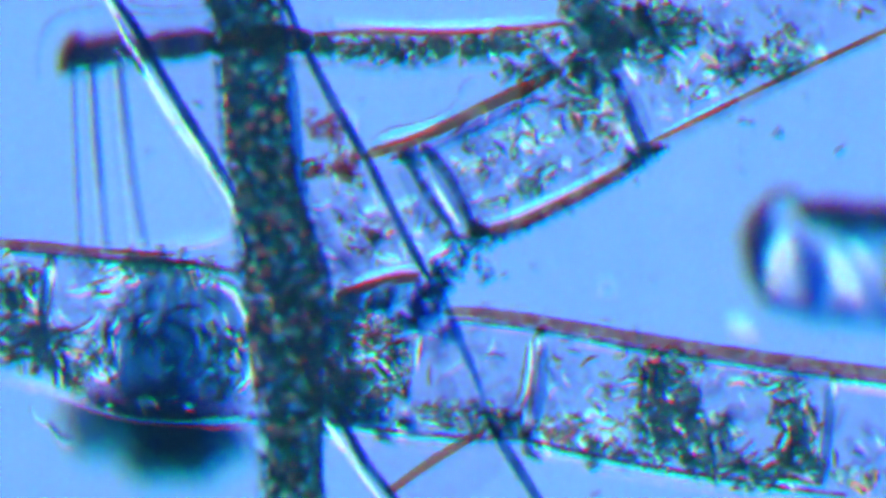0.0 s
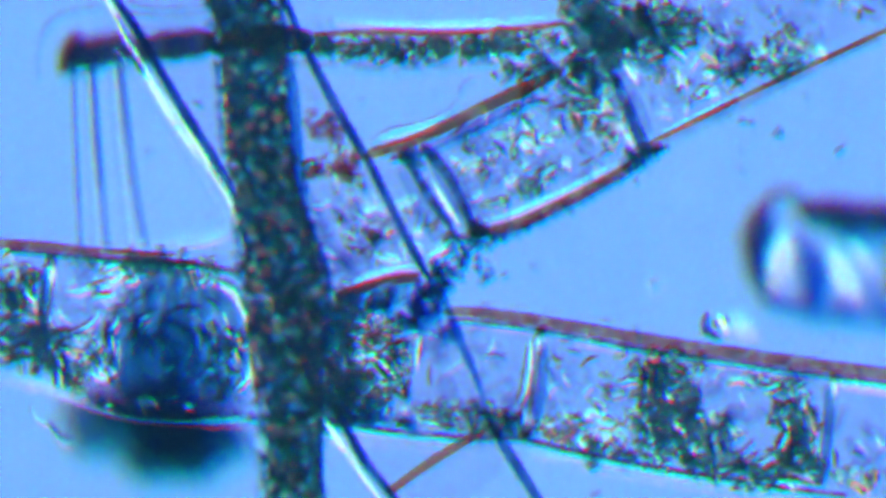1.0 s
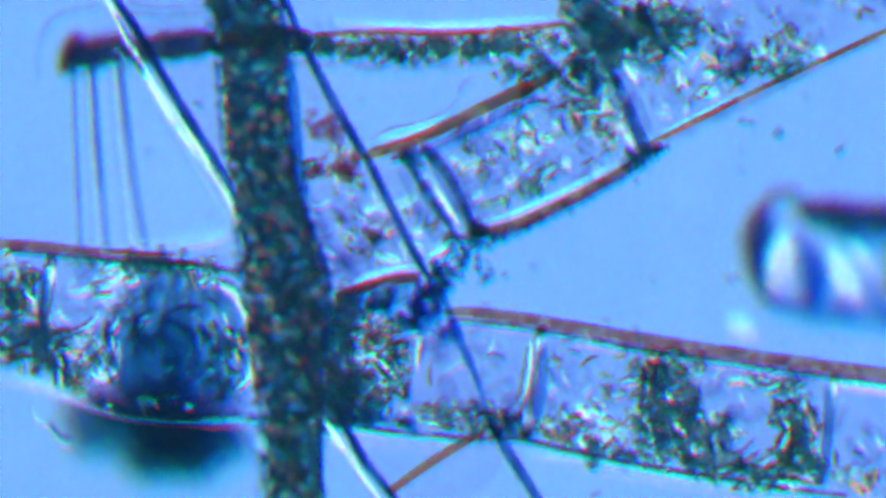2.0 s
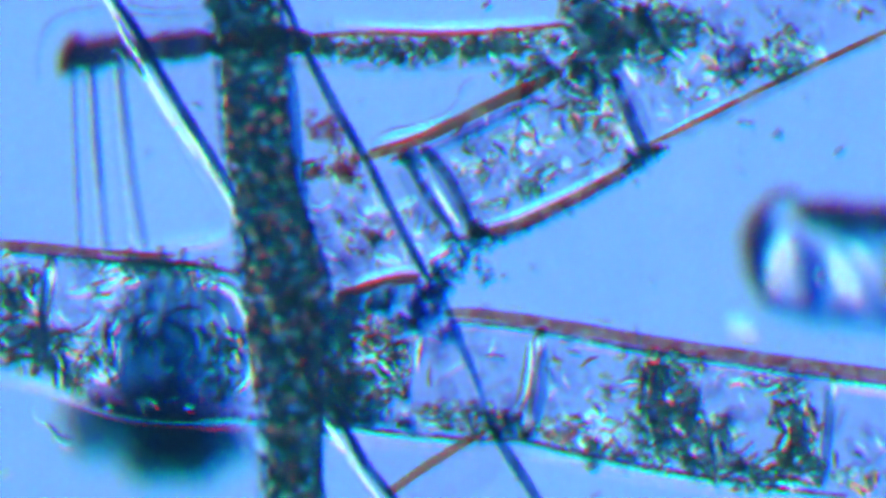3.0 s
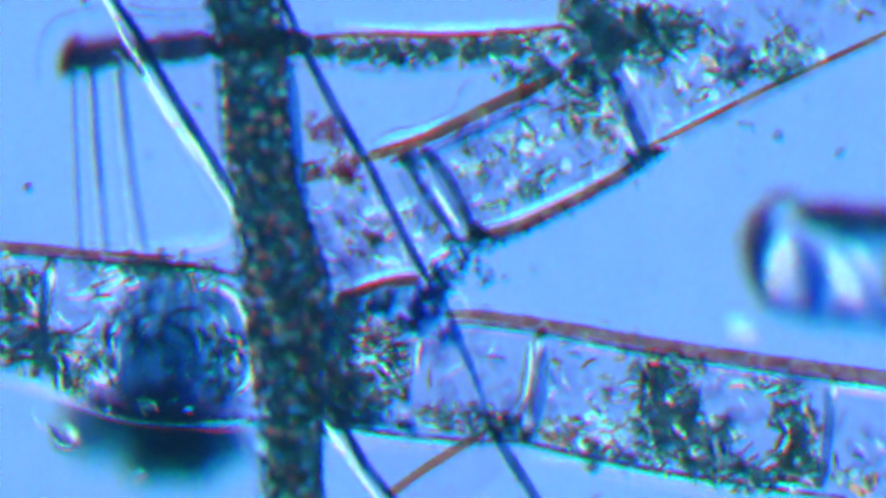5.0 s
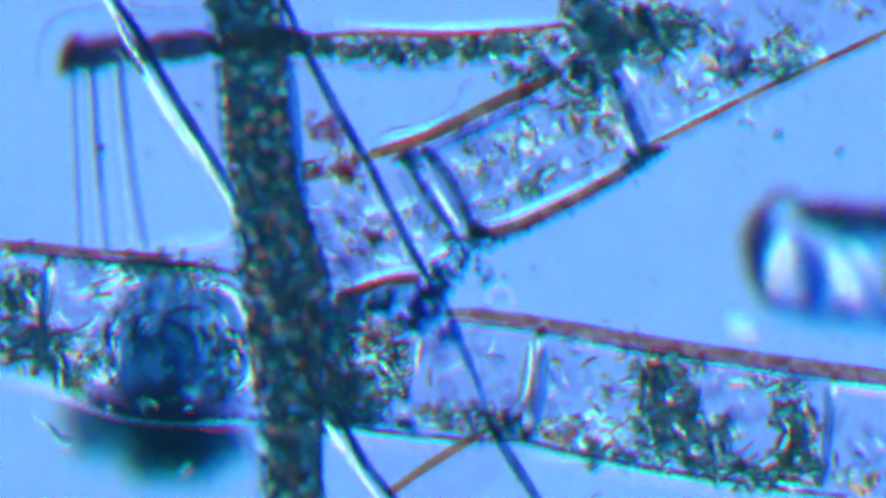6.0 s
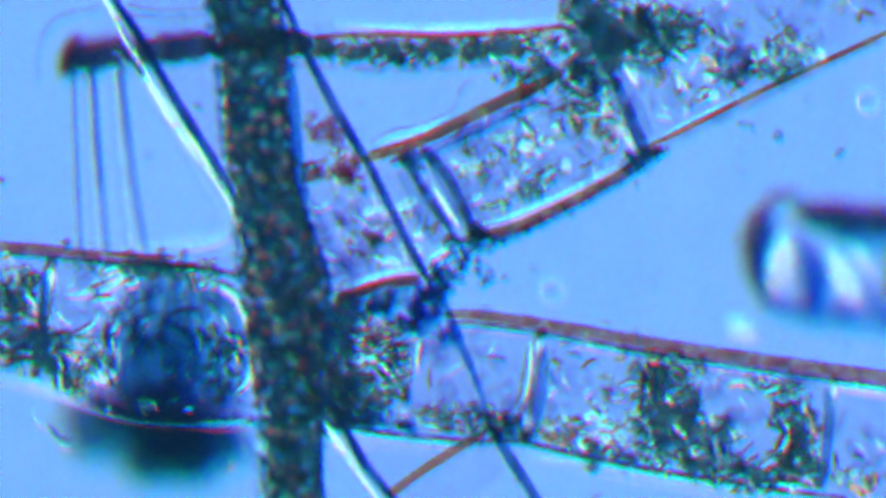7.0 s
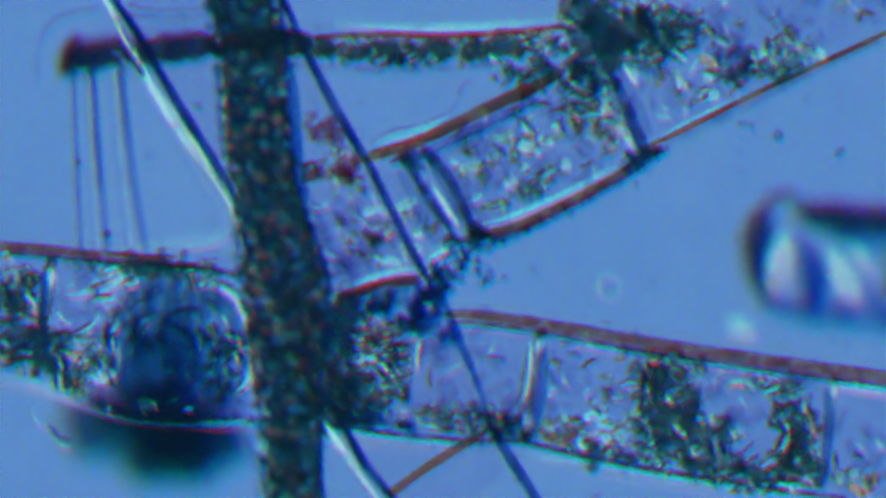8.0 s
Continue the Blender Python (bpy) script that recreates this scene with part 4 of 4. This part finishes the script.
def far_filament():
    f = thing("blurred_filament", plan(1540, 455, 0.025), "pale algal filament with a blunt dark-rimmed end deep in the water",
              "algal filament", "algal filaments")
    shell("outer_wall", f, FAR, 0.0, float(FAR.s[-1]), 0.0030, M_CLEAR_COAT, 0.32)
    for rows in ([(1378, 359, 22, .022), (1366, 399, 50, .022), (1362, 445, 53, .022), (1369, 492, 46, .022),
                 (1388, 543, 19, .022)],
                 [(1432, 372, 26, .022), (1490, 379, 54, .022), (1568, 386, 56, .022), (1671, 398, 56, .022)],
                 [(1372, 364, 14, .022), (1405, 342, 17, .022), (1436, 347, 17, .022), (1456, 374, 17, .022)],
                 [(1609, 430, 19, .022), (1625, 471, 32, .022), (1609, 533, 19, .022)]):
        lamella(f, rows, M_NAVY, "dense_plasm", "dark blue dense plasm")
    for rows in ([(1456, 430, 13, .022), (1472, 477, 46, .022), (1466, 523, 46, .022), (1447, 560, 15, .022)],
                 [(1565, 502, 15, .022), (1579, 533, 37, .022), (1600, 564, 15, .022)],
                 [(1364, 535, 18, .026), (1442, 552, 42, .026), (1525, 560, 46, .026), (1628, 573, 46, .026)],
                 [(1434, 409, 14, .026), (1452, 450, 40, .026), (1463, 523, 40, .026), (1446, 554, 16, .026)],
                 [(1494, 411, 14, .026), (1545, 419, 30, .026), (1597, 430, 24, .026)]):
        lamella(f, rows, M_TEAL, "thin_plasm", "blue-green thin plasm")
    # White spots of focused light, imitated by added prism bars.
    for rows in ([(1406, 408, 16, .036), (1402, 444, 36, .036), (1395, 481, 36, .036), (1385, 529, 20, .036)],
                 [(1488, 438, 14, .036), (1504, 473, 30, .036), (1519, 502, 32, .036), (1537, 537, 14, .036)],
                 [(1440, 419, 8, .036), (1455, 440, 14, .036), (1471, 461, 8, .036)],
                 [(1525, 426, 8, .036), (1544, 452, 16, .036), (1568, 485, 8, .036)]):
        ridge(f, rows, "bright_prism", "prism bar added to draw a bright spot")
    return f


def clump():
    ob = thing("decayed_clump", plan(250, 790, -0.12), "dark shapeless clump of decayed matter on the slide", "debris")
    for x, y, z, rx, ry, rz, sd in ((268, 778, -.062, 134, 92, .018, 1), (126, 764, -.067, 48, 62, .013, 2),
                                     (323, 796, -.066, 86, 70, .014, 3), (240, 735, -.065, 80, 46, .013, 4),
                                     (271, 786, -.064, 84, 62, .012, 5), (306, 796, -.065, 50, 44, .010, 6)):
        me = lump_mesh("lump", M_DEBRIS, (rx * U, ry * U, rz), 0.35, 4, sd, 1.8)
        o = new("lump", me)
        o.parent = ob
        o.matrix_parent_inverse = Matrix.Translation(-ob.location)
        o.location = plan(x, y, z)
    return ob


def spore():
    ob = thing("round_spore", plan(305, 618, 0.07), "round streaked blue-green resting spore under the broad filament", "spore")
    for x, y, z, rx, ry, rz, sd in ((308, 608, .116, 124, 132, .016, 7), (268, 640, .112, 80, 92, .012, 8), (290, 545, .118, 78, 84, .010, 9)):
        o = new("lobe", lump_mesh("lobe", M_SPORE, (rx * U, ry * U, rz), 0.12, 4, sd, 1.5))
        o.parent = ob
        o.matrix_parent_inverse = Matrix.Translation(-ob.location)
        o.location = plan(x, y, z)
    rng = random.Random(61)
    for i in range(58):
        a0 = rng.uniform(0, 6.28)
        d = 118 * rng.uniform(0.15, 0.98)
        span = rng.uniform(26, 70) / max(d, 40)
        w = rng.uniform(6, 13)
        cx, cy = 300 + 14 * rng.gauss(0, 1), 612 + 14 * rng.gauss(0, 1)
        rows = []
        for k in range(4):
            a = a0 + span * k / 3
            rows.append((cx + d * math.cos(a), cy + d * 0.96 * math.sin(a), w * (0.4, 1, 1, 0.4)[k], 0.146))
        if i % 3 == 2:
            ridge(ob, rows, "clear_streak", "clear bright streak", 0.55)
        else:
            lamella(ob, rows, (M_FUZZ, M_LINE, M_TEAL, M_TAN, M_FUZZ)[i % 5], "streak", "dark curved streak")
    for i in range(20):
        x, y = 300 + 115 * rng.uniform(-1, 1), 708 + 14 * rng.uniform(-1, 1)
        a, w, n = rng.gauss(0.1, 0.5), rng.uniform(5, 9), rng.uniform(14, 34)
        rows = [(x + k * n * math.cos(a), y + k * n * math.sin(a), w * (1 - 0.6 * (k in (0, 1))), 0.150) for k in (0, 0.3, 0.7, 1)]
        if i % 2:
            ridge(ob, rows, "clear_streak", "clear bright streak", 0.54)
        else:
            lamella(ob, rows, (M_FUZZ, M_TAN, M_TEAL)[i // 2 % 3], "streak", "dark curved streak")
    lamella(ob, [(192, 650, 8, .140), (184, 600, 16, .140), (205, 545, 16, .140), (240, 515, 8, .140)], M_OLIVE, "rim", "olive rim of the spore")
    for x, y, rx, ry, sd in ((255, 645, 62, 58, 11), (330, 640, 50, 62, 12)):
        o = new("core", lump_mesh("core", M_FUZZ, (rx * U, ry * U, 0.008), 0.25, 4, sd, 2.0))
        o.parent = ob
        o.matrix_parent_inverse = Matrix.Translation(-ob.location)
        o.location = plan(x, y, 0.132)
        tagged(o, "dark middle of the spore")
    return ob


# ---- thin threads ----
def threads():
    f = thing("empty_sheath", plan(560, 441, 0.172), "empty flattened sheath with thin dark rims across two filaments", "algal sheath")
    line = Line([(310, -60, 268, .178), (346, 0, 268, .178), (450, 190, 262, .178), (572, 405, 256, .178), (660, 580, 250, .178),
                 (730, 750, 250, .178), (800, 900, 236, .178)], 0.15)
    bm = bmesh.new()
    tube(bm, line, 0.0, float(line.s[-1]), 0.0, 0.3, 40)
    outward(bm)
    part("membrane", bm, M_MEMBRANE, f, "nearly invisible lilac membrane")
    # A prism and a dark strip imitate the left rim's bright and dark sides.
    ridge(f, [(155, -56, 16, .178), (195, 8, 16, .178), (226, 68, 15, .178), (252, 118, 16, .178),
              (304, 200, 20, .178), (348, 263, 20, .178), (388, 313, 18, .178), (415, 361, 18, .178),
              (427, 400, 16, .178), (453, 470, 14, .178), (512, 609, 15, .178), (552, 698, 15, .178),
              (574, 746, 18, .178), (593, 773, 20, .178), (616, 802, 20, .178), (641, 839, 16, .178),
              (666, 872, 16, .178), (691, 911, 15, .178)], "rim", "prism rib that draws the rim's bright side")
    for rows in ([(174, -57, 13, .174), (209, 3, 14, .174), (239, 45, 15, .174), (262, 84, 16, .174),
                 (279, 114, 16, .174), (313, 172, 16, .174), (343, 223, 18, .174), (375, 276, 20, .174),
                 (403, 323, 16, .174), (424, 362, 8, .174)],
                 [(596, 722, 8, .174), (606, 742, 13, .174), (622, 770, 15, .174), (647, 815, 16, .174), (674, 849, 14, .174), (698, 879, 14, .174),
                 (720, 912, 14, .174)]):
        lamella(f, rows, M_THREAD, "rim", "dark blue rim")
    for rows in ([(472, -46, 15, .178), (507, 8, 14, .178), (532, 65, 14, .178), (556, 115, 17, .178),
                 (578, 157, 18, .178), (602, 202, 18, .178), (630, 250, 17, .178), (656, 293, 16, .178),
                 (691, 363, 15, .178), (719, 420, 15, .178), (747, 472, 14, .178), (760, 492, 8, .178)],
                 [(858, 722, 8, .178), (868, 744, 15, .178), (885, 777, 18, .178), (906, 811, 19, .178), (931, 849, 19, .178),
                 (971, 916, 19, .178)]):
        lamella(f, rows, M_THREAD, "rim", "dark blue rim")
    lamella(f, [(752, 480, 10, .178), (775, 516, 18, .178), (797, 559, 15, .178), (815, 605, 16, .178), (836, 652, 12, .178),
                (850, 692, 12, .178), (863, 732, 10, .178)], M_TEAL, "rim", "thin blue part of the rim")
    strand("side_thread", [(690, 872, 16, .165), (760, 822, 16, .165), (835, 775, 16, .168), (862, 762, 10, .168)], M_WALL_DARK,
           "short brown thread joining two clear threads")
    for mat, rows in ((M_HAZE, [(125, 118, 6, .125), (129, 249, 6, .125), (138, 445, 7, .125)]),
                      (M_WALL_PALE, [(142, 118, 16, .125), (149, 249, 16, .125), (160, 445, 16, .125)]),
                      (M_HAZE, [(158, 113, 12, .125), (167, 249, 13, .125), (175, 339, 13, .125), (184, 445, 13, .125)]),
                      (M_WALL_PALE, [(189, 113, 18, .125), (197, 249, 18, .125), (208, 339, 18, .125), (220, 445, 18, .125)]),
                      (M_HAZE, [(208, 118, 14, .125), (220, 223, 15, .125), (234, 329, 15, .125), (254, 445, 15, .125)])):
        strand("pale_line", rows, mat, "very pale clear thread deep in the water")
    strand("pale_line", [(205, 90, 12, .165), (300, 232, 12, .165), (370, 345, 12, .165), (396, 392, 12, .165), (378, 408, 12, .165), (320, 424, 12, .165),
                           (235, 436, 10, .165)], M_WALL_PALE, "very pale bent thread beside the empty sheath")
    hook = thing("pale_hook", plan(90, 765, 0.15), "pale curled wisp of slime beside a dark clump", "algal strand")
    ridge(hook, [(58, 716, 3, .150), (56, 736, 4, .150), (72, 750, 4, .150), (90, 752, 4, .150)], "clear_curl", "faint clear curl", 0.56)
    ridge(hook, [(92, 768, 3, .150), (102, 784, 4, .150), (118, 790, 4, .150), (130, 786, 3, .150)], "clear_curl", "faint clear curl", 0.56)
    lamella(hook, [(82, 748, 4, .150), (94, 758, 7, .150), (104, 772, 7, .150), (128, 778, 5, .150)], M_HAZE, "dark_curl", "faint dark curl")
    # Halo arcs and diffraction fringes, painted as faint strips.
    for rows in ([(61, 140, 6, .125), (59, 94, 8, .125), (77, 45, 8, .125), (113, 19, 8, .125), (172, 9, 6, .125)],
                 [(222, 8, 5, .150), (290, 15, 7, .150), (366, 13, 5, .150)], [(215, 22, 5, .150), (290, 28, 7, .150), (366, 26, 5, .150)],
                 [(812, 172, 5, .150), (818, 152, 8, .150), (838, 138, 6, .150)],
                 [(656, 252, 4, .150), (690, 231, 7, .150), (740, 220, 7, .150), (790, 200, 7, .150), (812, 178, 5, .150)]):
        strand("pale_line", rows, M_HAZE_FAINT, "very pale halo painted round a filament")
    # Broader faint strips paint the dark halos beside the filaments.
    for rows in ([(528, 113, 10, .120), (619, 115, 18, .120), (719, 117, 18, .120), (830, 111, 16, .120),
                 (901, 101, 8, .120)],
                 [(377, 16, 8, .120), (383, 97, 14, .120), (387, 198, 14, .120), (395, 279, 8, .120)],
                 [(543, 339, 8, .120), (570, 400, 16, .120), (590, 450, 14, .120), (598, 490, 8, .120)],
                 [(432, 773, 6, .120), (445, 803, 10, .120), (449, 853, 10, .120), (449, 894, 6, .120)]):
        strand("pale_line", rows, M_HAZE_FAINT, "very pale halo painted round a filament")
    strand("pale_line", [(812, -12, 10, .150), (770, 26, 10, .150), (735, 48, 8, .150)], M_WALL_PALE,
           "short very pale thread above the narrow filament")


# ---- specks that stay put ----
def specks():
    me = [lump_mesh("speck", M_FUZZ, r, 0.5, 2, i) for i, r in enumerate(((1, 1, 1), (1.8, 0.6, 0.6), (1.2, 0.8, 0.8)))]
    rng = random.Random(8)
    spots = [(1376, 236, 10), (1485, 266, 8), (1312, 216, 6), (1328, 218, 6), (1125, 322, 5), (320, 215, 5), (352, 185, 5), (893, 488, 5),
             (1012, 378, 4)]
    for x, y, r in spots:
        ob = new("speck", rng.choice(me))
        ob.matrix_basis = (plan_m(x, y, 0.16, rng) @ Matrix.Diagonal((r * U, r * U, r * U, 1)))
        tagged(ob, "tiny dark speck held in the water", "speck", "still specks")


def suspended_fines():
    """Faint fine matter all through the water."""
    base = thing("suspended_matter", plan(784, 441, 0.12), "faint fine matter suspended all through the water", "debris")
    ob = fine_grains(base, 0.150, 0.022, [(784, 441, 900, 520, 0, 200, 2, 6)], 91, M_HAZE_FAINT)
    ob.name = "fine_matter"
    ob["label"] = "faint tiny flecks"


def tufts():
    """Wisps of slime and bacteria caught on the underside of the slanting filament."""
    for seed, clumps in ((1, [(835, 432, 50, 24, -20, 60, 3, 8), (795, 474, 32, 22, 0, 34, 3, 8), (850, 482, 16, 26, 10, 18, 3, 7)]),
                         (2, [(905, 410, 40, 12, -20, 26, 3, 7), (985, 372, 46, 8, -25, 14, 2, 5)]),
                         (3, [(1135, 278, 34, 16, -25, 30, 3, 7), (1180, 262, 30, 8, -25, 8, 2, 5)])):
        base = thing("debris_tuft", plan(clumps[0][0], clumps[0][1], 0.155), "wispy teal tuft of debris clinging to a filament", "debris", "debris tufts")
        ob = fine_grains(base, 0.156, 0.006, clumps, 80 + seed, M_FUZZ)
        ob.name = "wisps"
        ob["label"] = "loose teal wisps"


def plan_m(x, y, z, rng):
    return Matrix.Translation(plan(x, y, z)) @ Euler((0, 0, rng.uniform(0, 6.28))).to_matrix().to_4x4()


# ---- drifting bacteria and bubbles ----
def rod(name, r, length, material, label):
    line = Line([(784 - length, 441, 2 * r, 0.0), (784, 441, 2.2 * r, 0.0), (784 + length, 441, 2 * r, 0.0)], 1.0, 6)
    bm = bmesh.new()
    tube(bm, line, 0.0, float(line.s[-1]), 0.0, 1.0, 14)
    outward(bm)
    ob = new(name, finish(bm, name, material))
    return tagged(ob, label, "bacterium", "drifting bacteria")


def bubble(name, r, material, label, wall=0.25):
    """A round hollow cyst."""
    bm = bmesh.new()
    bmesh.ops.create_icosphere(bm, subdivisions=3, radius=r * U)
    inner = bmesh.ops.create_icosphere(bm, subdivisions=3, radius=r * U * (1 - wall))
    fs = {f for v in inner["verts"] for f in v.link_faces}
    bmesh.ops.reverse_faces(bm, faces=list(fs))
    ob = new(name, finish(bm, name, material))
    return tagged(ob, label, "cyst", "drifting cysts")


def pale_cysts():
    ob = thing("pale_cyst", plan(1335, 585, 0.0), "small pale cyst stuck near the end of a filament", "cyst")
    ridge(ob, [(1310, 569, 8, .010), (1320, 577, 18, .010), (1337, 590, 20, .010), (1351, 604, 8, .010)], "clear_body", "bright clear body")


def two_toned(name, r, label):
    """A small cell, clear on one side and dark on the other."""
    ob = thing(name, (0, 0, 0), label, "cell", "drifting cells")
    ridge(ob, [(784 - 0.4 * r, 441, 0.9 * r, 0.0), (784 + 0.2 * r, 441, 1.5 * r, 0.0), (784 + 0.9 * r, 441, 0.8 * r, 0.0)], "clear_body", "bright clear body")
    lamella(ob, [(784 - 0.5 * r, 441 - 1.3 * r, 0.4 * r, 0.0), (784 - 1.2 * r, 441, 0.8 * r, 0.0), (784 - 0.4 * r, 441 + 1.2 * r, 0.4 * r, 0.0)],
            M_LINE, "dark_side", "dark curved side")
    return ob


LF = lower_filament()
pale_cysts()
SF = slant_filament()
UF = upright_filament()
TF = top_filament()
ST = stub_filament()
far_filament()
clump()
spore()
threads()
specks()
suspended_fines()
tufts()

CYST_A = bubble("drifting_cyst", 15, M_BUBBLE, "faint round clear cyst drifting in the water")
CYST_B = bubble("drifting_cyst", 22, M_BUBBLE, "faint round clear cyst drifting in the water")
CYST_C = bubble("drifting_cyst", 22, M_BUBBLE, "faint round clear cyst drifting in the water")
CYST_D = bubble("drifting_cyst", 28, M_BUBBLE, "large faint clear cyst drifting in the water")
CYST_E = two_toned("drifting_cell", 24, "bright round cell with a dark side drifting over the slide")
CELL_H = two_toned("drifting_cell", 22, "bright round cell with a dark side drifting past the filaments")
ROD_A = rod("drifting_bacterium", 6, 8, M_SPECK, "small dark rod-shaped bacterium drifting in the water")
ROD_B = rod("drifting_bacterium", 6, 14, M_WALL_THIN, "small clear rod-shaped bacterium drifting in the water")
ROD_C = two_toned("drifting_cell", 22, "small two-toned cell drifting in the water")
ROD_D = rod("drifting_bacterium", 5, 5, M_SPECK, "tiny dark bacterium drifting in the water")
ROD_E = rod("drifting_bacterium", 7, 8, M_SPECK, "tiny dark bacterium drifting in the water")
ROD_F = rod("drifting_bacterium", 4, 9, M_SPECK, "tiny dark bacterium drifting in the water")
ROD_G = rod("drifting_bacterium", 5, 6, M_SPECK, "tiny dark bacterium drifting in the water")


def drift(ob, z, rows, spin=6.0):
    walk(ob, [(t, pose(*plan(x, y, z), 0, 0, 20 + spin * t)) for t, x, y in rows])


def motions():
    drift(CYST_A, .120, [(0, 1075, 511), (0.5, 1112, 507), (1, 1162, 504), (1.5, 1231, 499), (2.8, 1430, 490), (8, 2250, 450)])
    drift(CYST_B, .120, [(0, 500, 400), (5, 1180, 232), (6.2, 1380, 185), (6.5, 1435, 176), (7, 1542, 172), (8, 1780, 170)])
    drift(CYST_C, .120, [(0, 500, 560), (6, 885, 526), (7, 978, 512), (7.4, 1020, 509), (8, 1080, 505)])
    drift(CYST_D, .110, [(0, 600, 215), (0.3, 690, 178), (0.5, 756, 145), (1, 900, 80), (8, 2800, -700)])
    drift(CYST_E, .122, [(0, 700, 760), (3, 1180, 730), (4.0, 1372, 690), (4.2, 1432, 664), (4.4, 1486, 634), (4.6, 1536, 608), (5.2, 1690, 540), (8, 2400, 300)])
    drift(CELL_H, .140, [(0, 960, 790), (0.4, 1091, 690), (0.8, 1213, 602), (1.2, 1342, 556), (1.6, 1492, 514), (2.0, 1640, 476), (8, 3800, -60)])
    drift(ROD_A, .150, [(0, -340, 470), (4.5, 0, 355), (5.8, 148, 276), (6.3, 234, 242), (6.5, 280, 230), (6.8, 366, 203), (8, 690, 110)])
    drift(ROD_B, .120, [(0, -360, 845), (3, 5, 842), (3.8, 107, 842), (4.6, 202, 843), (7, 405, 824), (8, 500, 815)])
    drift(ROD_C, .100, [(0, -800, 930), (4.4, 0, 808), (4.6, 35, 797), (6, 330, 700), (8, 750, 560)])
    drift(ROD_D, .150, [(0, -900, 520), (6.8, -20, 325), (7.4, 55, 303), (8, 140, 284)])
    drift(ROD_E, .150, [(0, -350, 470), (6.8, 105, 428), (7.4, 144, 424), (8, 190, 412)])
    drift(ROD_F, .150, [(0, 440, 330), (1.2, 605, 184), (1.5, 645, 148), (2.5, 790, 50), (8, 1500, -300)])
    drift(ROD_G, .150, [(0, -600, 200), (4, 0, 42), (4.5, 75, 20), (8, 600, -90)])


motions()
